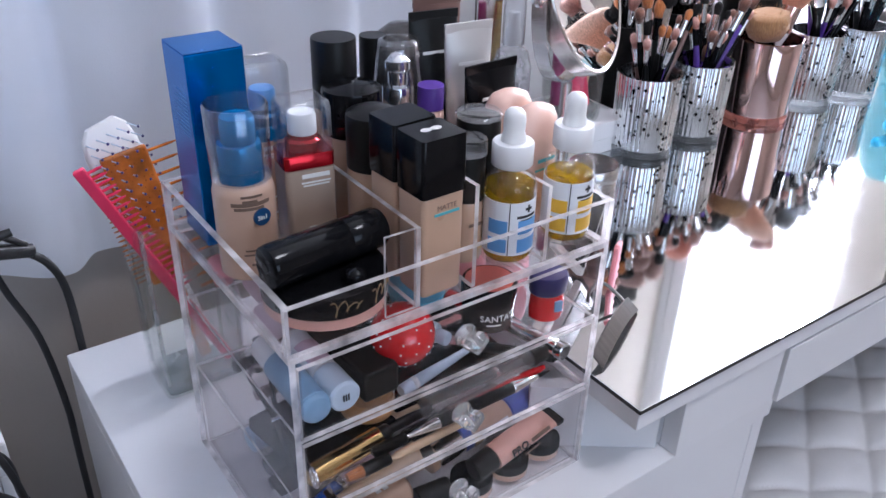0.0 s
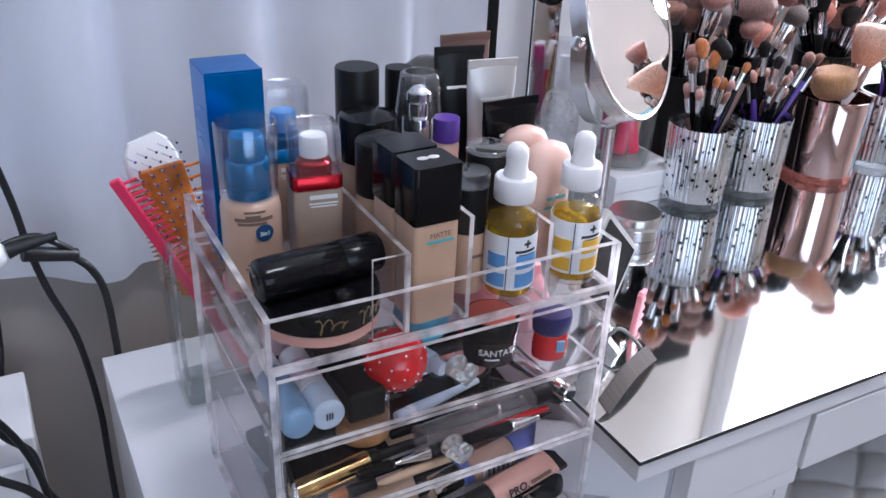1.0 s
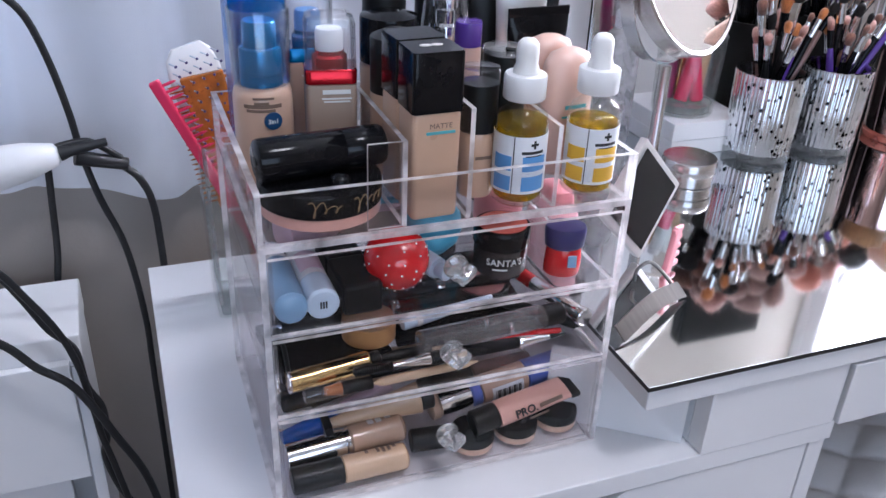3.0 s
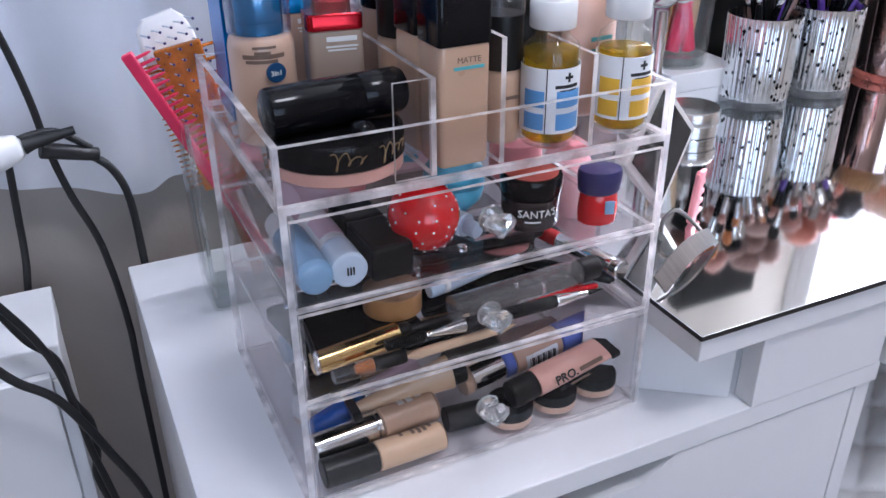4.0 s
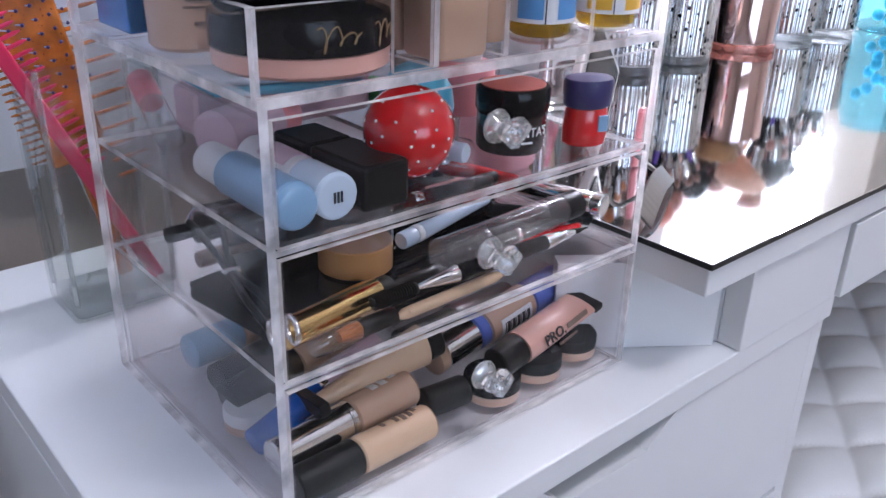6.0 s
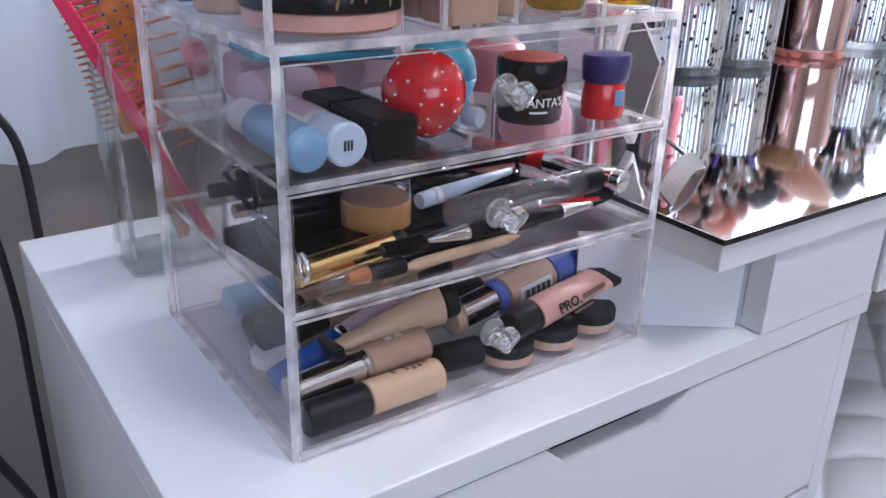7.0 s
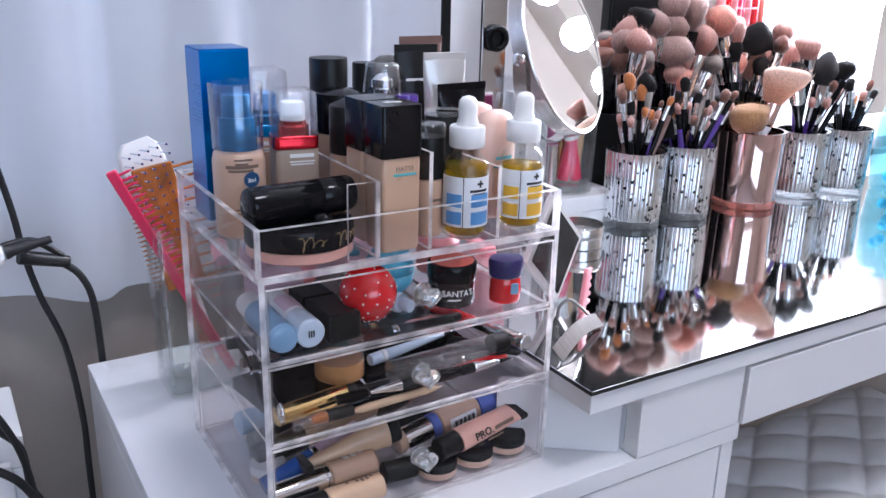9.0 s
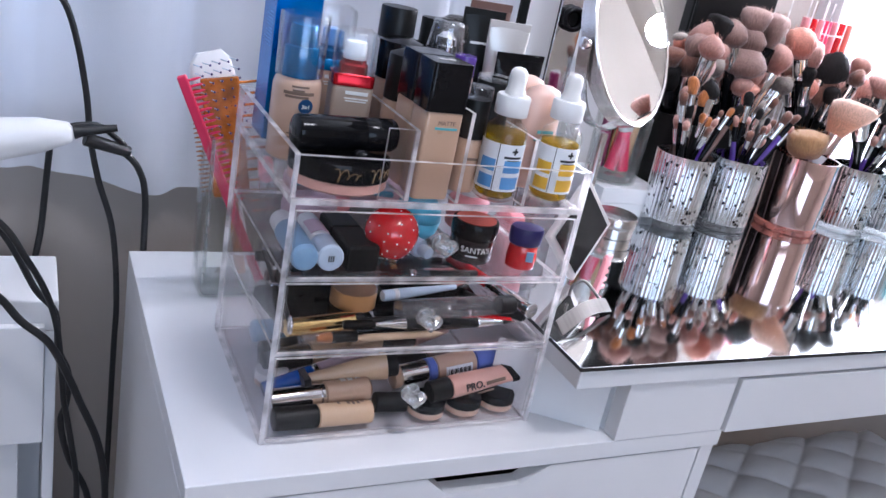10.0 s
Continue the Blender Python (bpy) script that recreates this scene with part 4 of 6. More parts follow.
LM = Matrix.Translation((0.1853, 0.0073, B0 + 0.0279)) @ pose(0, 0, 0, -22, -8.8, 5.4)
for txt, size, off, nm in (("PRO.", 0.0085, 0.0, "title"), ("HD", 0.0035, -0.0052, "print")):
    lt = lettering(txt, size, 0, LM @ pose(0 if nm == "title" else -0.0055, 0, off), 0.0002, 0.00022)
    for v in lt.verts:
        v.co = pk.matrix_world.inverted() @ v.co
    part(nm, lt, INK, pk, "dark lettering")
bb = bmesh.new()
for x, z, w in ((0.0205, 0.001, 0.019), (0.009, -0.0046, 0.016)):
    box(bb, (x - w / 2, -0.0003, z), (x + w / 2, 0.0003, z + (0.0030 if z > 0 else 0.0014)), 0, pk.matrix_world.inverted() @ LM)
split("print", bb, INKBROWN, pk)


def pot(x, y, z, r, h, label, body, top):
    t = thing("makeup_pot", pose(x, y, z), label, "pot", "small round pots")
    part("base", lathe([(r * 0.92, 0), (r, 0.001), (r, h * 0.45), (r * 0.97, h * 0.47)], 32), body, t, smooth=40)
    part("lid", lathe([(r * 1.02, h * 0.48), (r * 1.02, h - 0.001), (r * 0.97, h), (0.0005, h)], 32), top, t, smooth=40)
    return t


for x, y in ((0.1480, 0.0210), (0.1835, 0.0220), (0.2185, 0.0250)):
    pot(x, y, B0, 0.0160, 0.0135, "small round concealer pot with a black lid", F_BEIGE, BLACK)
stick("concealer_tube", (0.0200, 0.0900, B0 + 0.012), (0.1300, 0.1000, B0 + 0.028), [("cap", 0, 0.4, 0.010, 0.010, BLACKM), ("body", 0.401, 1, 0.0105, 0.010, F_SAND)], "beige concealer tube with a black cap further back", "concealer")
stick("concealer_tube", (0.0900, 0.0760, B0 + 0.045), (0.1900, 0.0900, B0 + 0.050), [("body", 0, 0.55, 0.0085, 0.0085, F_SAND), ("cap", 0.551, 1, 0.0083, 0.0083, BLACKM)], "cream concealer tube with dark print and a black cap", "concealer")
stick("lip_gloss", (0.0260, 0.1150, B0 + 0.011), (0.1100, 0.1320, B0 + 0.011), [("cap", 0, 0.45, 0.0085, 0.0085, BLACKM), ("body", 0.451, 1, 0.0095, 0.0095, F_BEIGE)], "beige liquid concealer lying in the drawer", "concealer")
stick("concealer_tube", (0.0260, 0.1480, B0 + 0.012), (0.1200, 0.1560, B0 + 0.012), [("cap", 0, 0.35, 0.0105, 0.0105, LBLUE), ("body", 0.351, 1, 0.0105, 0.010, F_TAN)], "tan concealer tube with a light blue cap", "concealer")
stick("concealer_tube", (0.1020, 0.0265, B0 + 0.0090), (0.1300, 0.0235, B0 + 0.0090), [("cap", 0, 0.96, 0.0086, 0.0086, BLACKM), ("end", 0.961, 1, 0.0080, 0.0065, BLACK)], "short black concealer tube lying between the pots", "concealer")
stick("concealer_tube", (0.1280, 0.0800, B0 + 0.011), (0.2240, 0.0860, B0 + 0.011), [("cap", 0, 0.45, 0.0095, 0.0095, BLACKM), ("body", 0.451, 1, 0.0105, 0.010, BROWNTUBE)], "dark brown concealer tube with a black cap", "concealer")
pot(0.0280, 0.0800, B0, 0.0140, 0.0130, "small round concealer pot with a pale lid", F_BEIGE, WHITEP)
stick("concealer_tube", (0.1450, 0.1150, B0 + 0.011), (0.2200, 0.1500, B0 + 0.011), [("cap", 0, 0.4, 0.0095, 0.0095, BLACKM), ("body", 0.401, 1, 0.0102, 0.010, F_PEACH)], "peach concealer tube with a black cap further back", "concealer")

# ---- middle drawer ----
M0 = CT + 0.0005 + Z[1] + 0.0024
stick("mascara", (0.0150, 0.0200, M0 + 0.0080), (0.0780, 0.0250, M0 + 0.0110), [("tube", 0, 0.88, 0.0072, 0.0072, GOLD), ("collar", 0.881, 1, 0.0056, 0.0056, BLACKM)], "shiny gold mascara tube", "mascara")
br = stick("makeup_brush", (0.0560, 0.0095, M0 + 0.0150), (0.2120, 0.0150, M0 + 0.0100), [("tuft", 0.0, 0.17, 0.0022, 0.0030, BLACKM), ("ferrule", 0.171, 0.34, 0.0012, 0.0044, SHINY), ("handle", 0.341, 0.76, 0.0046, 0.0042, BLACK), ("ring", 0.761, 0.92, 0.0044, 0.0020, SHINY), ("tip", 0.921, 1, 0.0018, 0.0005, HAIR["black"])], "double-ended black brow brush with silver ferrules", "brush")
b = bmesh.new()
for i in range(16):
    lathe([(0.0018, 0.001 + i * 0.0015), (0.0040, 0.0014 + i * 0.0015), (0.0018, 0.0019 + i * 0.0015)], 10, bm=b)
part("spoolie", b, BLACKM, br, "spiral brow bristles")
stick("brush_in_cap", (0.0230, 0.0075, M0 + 0.0054), (0.0680, 0.0080, M0 + 0.0056), [("bristles", 0.3, 0.55, 0.0030, 0.0042, HAIR["orange"]), ("ferrule", 0.551, 1, 0.0044, 0.0044, BLACKM), ("cap", 0, 0.62, 0.0052, 0.0052, CAPCLEAR)], "small brush in a clear cap", "brush")
stick("wooden_stick", (0.0690, 0.0090, M0 + 0.0032), (0.1440, 0.0105, M0 + 0.0042), [("point", 0, 0.1, 0.0010, 0.0030, WOODP), ("shaft", 0.101, 0.85, 0.0030, 0.0030, WOODP), ("tip", 0.851, 1, 0.0030, 0.0006, WOODP)], "pale wooden manicure stick", "stick")
stick("eye_pencil", (0.0700, 0.0180, M0 + 0.0050), (0.1700, 0.0210, M0 + 0.0060), [("body", 0, 0.93, 0.0038, 0.0038, BLACK), ("tip", 0.931, 1, 0.0036, 0.0008, BLACKM)], "slim glossy black eye pencil", "pencil")
stick("clear_tube", (0.1040, 0.0180, M0 + 0.0215), (0.2140, 0.0270, M0 + 0.0205), [("tube", 0, 0.86, 0.0088, 0.0088, TUBECLEAR), ("cap", 0.861, 1, 0.0080, 0.0080, BLACKM), ("rim", 0.0, 0.012, 0.0092, 0.0092, CAPCLEAR)], "clear plastic brush tube with a dark end", "tube")
stick("makeup_brush", (0.1480, 0.0180, M0 + 0.0086), (0.2120, 0.0215, M0 + 0.0090), [("handle", 0, 0.7, 0.0036, 0.0042, RED), ("end", 0.701, 1, 0.0042, 0.002, RED)], "slim red plastic brush handle", "brush")
stick("pen", (0.1000, 0.0440, M0 + 0.0215), (0.1720, 0.0560, M0 + 0.0235), [("body", 0, 0.14, 0.0046, 0.0046, PALEBLUE), ("ring", 0.141, 0.2, 0.0048, 0.0048, WHITEP), ("shaft", 0.201, 1, 0.0046, 0.0022, PALEBLUE)], "pale blue pointed pen", "pen")
pot(0.0790, 0.0540, M0 + 0.0102, 0.0188, 0.032, "caramel cream pot with a clear lid", F_CARAMEL, CAPCLEAR)
cm = thing("compact", pose(0.0500, 0.0620, M0, 0, 0, 8), "flat square black powder compact", "compact")
part("base", boxed((-0.040, -0.034, 0), (0.036, 0.034, 0.0055), 0.002), BLACK, cm)
part("lid", boxed((-0.040, -0.034, 0.0058), (0.036, 0.034, 0.010), 0.002), BLACK, cm)
cm2 = thing("palette", pose(0.1480, 0.1050, M0, 0, 0, -5), "large flat black makeup palette in the drawer", "palette")
part("base", boxed((-0.058, -0.052, 0), (0.060, 0.055, 0.0030), 0.001), BLACK, cm2)
part("lid", boxed((-0.058, -0.052, 0.0032), (0.060, 0.055, 0.0058), 0.001), BLACK, cm2)
stick("lipstick", (0.2020, 0.1300, M0 + 0.0170), (0.2290, 0.0180, M0 + 0.0180), [("body", 0, 0.5, 0.0056, 0.0056, RED), ("cap", 0.501, 0.94, 0.0062, 0.0062, SHINY), ("rim", 0.941, 1, 0.0072, 0.0072, SHINY)], "slim silver and red lip pencil case", "lipstick")
stick("eye_pencil", (0.1850, 0.0700, M0 + 0.0100), (0.2300, 0.0260, M0 + 0.0070), [("body", 0, 0.97, 0.0042, 0.0042, BLACKM), ("end", 0.971, 1, 0.003, 0.002, BLACKM)], "black matte eye pencil", "pencil")
for i in range(11):
    y = 0.070 + 0.0095 * i
    x0, x1 = 0.020 + 0.05 * ((i * 7) % 4) / 4, 0.150 + 0.07 * ((i * 5) % 6) / 6
    zz = M0 + 0.0062 + (0.012 if y < 0.1 and x0 < 0.09 else 0.0)
    stick("eye_pencil", (x0, y, zz + 0.004), (x1, y + 0.010 * math.sin(i * 2.2), zz + 0.002 * (i % 3)), [("body", 0, 0.62, 0.0044, 0.0044, (BLACK, BLACKM, BLACK, BLACK, BROWNTUBE)[i % 5]), ("ring", 0.621, 0.66, 0.0046, 0.0046, (SHINY, GOLD)[i % 2]), ("cap", 0.661, 1, 0.0044, 0.0038, (BLACK, BLACKM, BLACK)[i % 3])], "dark eye pencil among others in the drawer", "pencil", "dark eye pencils")
for a, b2 in (((0.0130, 0.0310, M0 + 0.0042), (0.1180, 0.0340, M0 + 0.0042)), ((0.1150, 0.0420, M0 + 0.0042), (0.2200, 0.0400, M0 + 0.0042)), ((0.0980, 0.0490, M0 + 0.0042), (0.2050, 0.0500, M0 + 0.0042))):
    stick("eye_pencil", a, b2, [("body", 0, 0.62, 0.0040, 0.0040, BLACK), ("ring", 0.621, 0.65, 0.0042, 0.0042, SHINY), ("cap", 0.651, 1, 0.0040, 0.0034, BLACKM)], "dark eye pencil among others in the drawer", "pencil", "dark eye pencils")
pl = thing("blush_compact", pose(0.1750, 0.0860, M0 + 0.0120, 3, 0, 25), "round compact with a shimmering rose pan", "compact")
part("case", lathe([(0.021, 0), (0.023, 0.001), (0.023, 0.007), (0.0215, 0.008), (0.0195, 0.0072)], 36), BLACK, pl, smooth=40)
part("pan", lathe([(0.0192, 0.0074), (0.0192, 0.0084), (0.0005, 0.0086)], 36), mat("rose_powder", (0.30, 0.12, 0.11), 0.45, 0.3, vary=0.3, scale=180), pl, smooth=40)

cu = thing("eyelash_curler", pose(0.0165, 0.0620, M0 + 0.0020, 0, 0, 84), "black eyelash curler with silver loops lying in the drawer", "eyelash curler")
for sy in (-1, 1):
    part("arm", tube([(-0.046, sy * 0.004, 0.014), (-0.020, sy * 0.0035, 0.017), (0.004, sy * 0.001, 0.019), (0.024, sy * 0.005, 0.030), (0.036, sy * 0.007, 0.034)], 0.0017, 8), BLACKM, cu, smooth=60)
    part("loop", tube([(-0.046 + 0.006 * math.cos(math.tau * k / 10) - 0.006, sy * 0.004, 0.014 + 0.006 * math.sin(math.tau * k / 10)) for k in range(11)], 0.0013, 8), SHINY, cu, "silver finger loop", smooth=60)
part("hinge", lathe([(0.0022, -0.004), (0.0022, 0.004)], 12, pose(0.004, 0, 0.019, 90, 0, 0)), SHINY, cu, smooth=40)
part("jaw", tube([(0.036, -0.007, 0.034), (0.041, -0.003, 0.036), (0.041, 0.003, 0.036), (0.036, 0.007, 0.034)], 0.0020, 8), SHINY, cu, smooth=60)

# ---- top drawer ----
U0 = CT + 0.0005 + Z[2] + 0.0024
bl = stick("lotion_bottle", (0.0182, 0.0050, U0 + 0.0106), (0.0182, 0.0800, U0 + 0.0106), [("base", 0, 0.05, 0.0092, 0.0101, LBLUE), ("body", 0.051, 0.70, 0.0103, 0.0103, LBLUE), ("cap", 0.701, 1, 0.0092, 0.0088, WHITEP)], "light blue plastic lotion bottle lying down", "bottle")
wt = stick("lip_balm", (0.0375, 0.0062, U0 + 0.0106), (0.0372, 0.0740, U0 + 0.0106), [("cap_end", 0, 0.02, 0.0096, 0.0102, PALEBLUE), ("cap", 0.021, 0.36, 0.0103, 0.0101, PALEBLUE), ("body", 0.361, 1, 0.0098, 0.0098, WHITEP)], "pale blue and white lip balm stick lying down", "lip balm")
b = bmesh.new()
for i in range(3):
    box(b, (-0.0022 + i * 0.0017, -0.0024, -0.0004), (-0.0012 + i * 0.0017, 0.0024, -0.0001))
split("print", b, INK, wt)
b = bmesh.new()
for i in range(3):
    patch(0.006, 0.022, 0.0101, 150 + 30 * i, 0.030, bm=b)
split("label", b, LILAC, wt)
bx = thing("black_case", pose(0.0612, 0.0395, U0, 0, 0, 2), "black matte rectangular makeup case", "case")
part("body", boxed((-0.0125, -0.034, 0), (0.0125, 0.006, 0.0205), 0.0022), BLACKM, bx)
part("lid", boxed((-0.0125, 0.0064, 0), (0.0125, 0.036, 0.0205), 0.0022), BLACKM, bx)


def strawberry():
    t = thing("strawberry_lip_balm", pose(0.0905, 0.0255, U0 + 0.0226, 16, -26, 0), "glossy red strawberry-shaped lip balm with white dots", "lip balm")
    prof = []
    for k in range(15):
        a = math.pi * k / 14
        z = -math.cos(a)
        r = math.sin(a) * (0.96 + 0.17 * z) * (1 - 0.05 * max(0, -z))
        prof.append((max(0.0004, 0.0214 * r), 0.0228 * z))
    part("body", lathe(prof, 36), RED, t, smooth=180)
    rnd = random.Random(4)
    golden = math.pi * (3 - math.sqrt(5))
    for i in range(70):
        z = -0.94 + 1.88 * (i + 0.5) / 70
        a = golden * i + rnd.uniform(-0.12, 0.12)
        s = math.sqrt(1 - z * z)
        r = 0.0214 * s * (0.96 + 0.17 * z) * (1 - 0.05 * max(0, -z))
        p = Vector((r * math.cos(a), r * math.sin(a), 0.0228 * z))
        if i == 0:
            dot = part("seed", lathe([(0.00075, -0.0003), (0.0007, 0.0002), (0.0003, 0.0004)], 8), INKW, t)
        else:
            dot = new("seed", t.children[1].data)
            dot.parent = t
        dot.matrix_local = Matrix.Translation(p) @ p.to_track_quat("Z", "Y").to_matrix().to_4x4()


strawberry()
stick("clear_bottle", (0.1240, 0.0220, U0 + 0.0078), (0.1150, 0.0480, U0 + 0.0078), [("cap", 0, 0.4, 0.0072, 0.0076, CAPCLEAR), ("inner", 0.05, 0.38, 0.005, 0.005, PALEBLUE), ("body", 0.401, 1, 0.0076, 0.0076, PALEBLUE)], "small clear and blue bottle lying down", "bottle")
eg = thing("egg_lip_balm", pose(0.1300, 0.0700, U0 + 0.0205), "turquoise egg-shaped lip balm", "lip balm")
part("lower_half", lathe([(0.0006, -0.0200), (0.010, -0.0185), (0.0175, -0.010), (0.0200, -0.0003)], 32), TEAL, eg, smooth=180)
part("upper_half", lathe([(0.0200, 0.0003), (0.0185, 0.010), (0.0130, 0.0180), (0.0060, 0.0220), (0.0005, 0.0230)], 32), TEAL, eg, smooth=180)
sj = thing("lip_scrub_jar", pose(0.1665, 0.0360, U0), "black lip scrub jar with a red-topped lid and white lettering", "jar")
r = 0.0182
part("body", lathe([(r * 0.92, 0), (r, 0.002), (r, 0.0195), (r * 0.9, 0.0208)], 40), mat("dark_jar", (0.02, 0.013, 0.014), 0.25, vary=0.2, coat=0.5), sj, smooth=40)
part("lid", lathe([(r * 1.04, 0.0212), (r * 1.06, 0.0218), (r * 1.06, 0.0325), (r * 1.02, 0.0335), (r * 0.94, 0.0337)], 40), BLACK, sj, smooth=40)
part("lid_label", lathe([(r * 0.92, 0.0336), (r * 0.92, 0.0341), (0.0005, 0.0342)], 40), mat("coral_label", (0.55, 0.10, 0.07), 0.5), sj, "coral red lid label", smooth=30)
part("title", lettering("SANTA'S", 0.0068, r + 0.0001, pose(0, 0, 0.0100, 0, 0, -14)), INKW, sj, "white hand-drawn lettering")
b = bmesh.new()
patch(0.010, 0.0010, r, -24, 0.0066, bm=b)
part("print", b, INKW, sj)
rb = thing("small_bottle", pose(0.2050, 0.0185, U0, 0, 0, -15), "small red bottle with a navy blue cap", "bottle")
part("body", lathe([(0.0115, 0), (0.0125, 0.001), (0.0128, 0.009), (0.0118, 0.0188), (0.0112, 0.0197)], 28, sy=0.8), RED, rb, smooth=40)
part("cap", lathe([(0.0118, 0.0200), (0.0134, 0.0215), (0.0142, 0.0325), (0.0132, 0.0350), (0.0070, 0.0357), (0.0005, 0.036)], 28, sy=0.8), NAVY, rb, smooth=40)
part("label", boxed((0.001, -0.0108, 0.008), (0.0070, -0.0090, 0.0165), 0.0003), LBLUE, rb)
stick("pink_tube", (0.0300, 0.0980, U0 + 0.0135), (0.0820, 0.1180, U0 + 0.0135), [("body", 0, 0.7, 0.0135, 0.0135, LILAC), ("cap", 0.701, 1, 0.011, 0.0105, PINKP)], "soft lilac cream tube lying down", "tube")
stick("clear_cap_stick", (0.0185, 0.1200, U0 + 0.008), (0.0160 + 0.008, 0.1660, U0 + 0.030), [("cap", 0, 0.6, 0.0068, 0.0068, CAPCLEAR), ("body", 0.601, 1, 0.0066, 0.0066, PINKP)], "clear and pink stick leaning in the drawer", "lip balm")
fl = thing("flat_case", pose(0.0850, 0.1180, U0 + 0.0275, 0, 4, -4), "flat pale turquoise plastic case", "case")
part("shell", boxed((-0.050, -0.018, 0), (0.035, 0.022, 0.0050), 0.002), TEAL, fl)
part("lid", boxed((-0.050, -0.018, 0.0053), (0.035, 0.022, 0.0085), 0.002), PALEBLUE, fl)
sp = thing("tissue_pack", pose(0.0950, 0.1450, U0), "small pink and white pack at the back of the drawer", "pack")
part("pack", boxed((-0.055, -0.010, 0), (0.055, 0.022, 0.0265), 0.005), LILAC, sp)
pb = thing("pink_bottle", pose(0.1950, 0.1050, U0), "short pink plastic bottle at the back of the drawer", "bottle")
part("body", lathe([(0.017, 0), (0.0185, 0.002), (0.0185, 0.026), (0.014, 0.030)], 32), PINKP, pb, smooth=40)
part("cap", lathe([(0.0105, 0.0303), (0.0105, 0.042), (0.0095, 0.043)], 28), WHITEP, pb, smooth=40)
stick("hair_tie_rod", (0.1500, 0.0850, U0 + 0.0085), (0.1600, 0.1500, U0 + 0.0085), [("body", 0, 0.6, 0.0082, 0.0082, WHITEP), ("cap", 0.601, 1, 0.0082, 0.0082, mat("green_plastic", (0.05, 0.3, 0.1), 0.4))], "white and green balm stick", "lip balm")

# ---- glass vase with combs ----


def vase():
    t = thing("glass_vase", pose(0.0315, 0.2735, CT + 0.0004), "tall rectangular clear glass vase holding combs and a hairbrush", "vase")
    w, d = 0.074, 0.053
    lv = ((0, 0.96), (0.004, 0.98), (0.165, 1.06), (0.1655, 1.05))
    outer = [[(x * s, y * s, z) for x, y, _ in rrect(w, d, 0.005, z)] for z, s in lv]
    inner = [[(x * s, y * s, z) for x, y, _ in rrect(w - 0.006, d - 0.006, 0.003, z)] for z, s in ((0.1655, 1.06), (0.012, 0.97))]
    part("glass", loft(outer + inner), GLASS, t, smooth=40)
    part("thick_base", prism(w * 0.9, d * 0.9, 0.005, [(0.0015, 1), (0.0105, 1)]), GLASS_EDGE, t, "thick glass base", smooth=40)
    b = bmesh.new()
    for sx in (-1, 1):
        for sy in (-1, 1):
            cx, cy = (w - 0.0065) / 2, (d - 0.0065) / 2
            tube([(sx * cx * 0.97, sy * cy * 0.97, 0.011), (sx * cx * 1.05, sy * cy * 1.05, 0.164)], 0.0018, 8, bm=b)
    b.verts.index_update()
    split("corner_edge", b, GLASS_EDGE, t)


vase()


def comb(name, m, ln, teeth, tooth, gap, material, label, thick=0.004, back=0.010):
    """A comb: a tapered spine with teeth on one side."""
    t = thing(name, m, label, "comb")
    if back > 0.02:
        part("spine", boxed((-back / 2, -thick / 2, ln * 0.42), (back / 2, thick / 2, ln), 0.0016), material, t)
    else:
        part("spine", boxed((-back / 2, -thick / 2, 0), (back / 2, thick / 2, ln), 0.0016), material, t)
    for i in range(teeth):
        z = ln - 0.006 - i * gap
        if i == 0:
            o = part("tooth", lathe([(0.0013, 0), (0.0013, tooth * 0.7), (0.0005, tooth)], 6, pose(back / 2 - 0.0004, 0, 0, 0, 90, 0)), material, t)
        else:
            o = new("tooth", t.children[1].data)
            o.parent = t
        o.matrix_local = pose(0, 0, z)
    if back > 0.02:
        part("handle", boxed((-0.005, -thick / 2, 0), (0.005, thick / 2, ln * 0.42 - 0.0002), 0.0016), material, t)
        fine = None
        for i in range(24):
            if fine is None:
                o = fine = part("fine_tooth", lathe([(0.0009, 0), (0.0009, 0.009), (0.0004, 0.012)], 6, pose(-back / 2 + 0.0004, 0, 0, 0, -90, 0)), material, t)
            else:
                o = new("fine_tooth", fine.data)
                o.parent = t
            o.matrix_local = pose(0, 0, ln - 0.006 - i * 0.0046)
    return t


VB = CT + 0.0130
comb("tail_comb", along_x((0.0580, 0.2620, VB), (-0.0355, 0.2660, 0.9180), (1, -0.25, 0)), 0.2250, 22, 0.012, 0.0060, HOTPINK, "hot pink plastic comb standing in the vase", 0.006, 0.009)
comb("wide_comb", along_x((0.0420, 0.2780, VB), (0.0040, 0.2900, 0.9120), (1, -0.1, 0)), 0.2050, 13, 0.024, 0.0110, TORTOISE, "amber tortoiseshell wide-toothed comb standing in the vase", 0.006, 0.036)


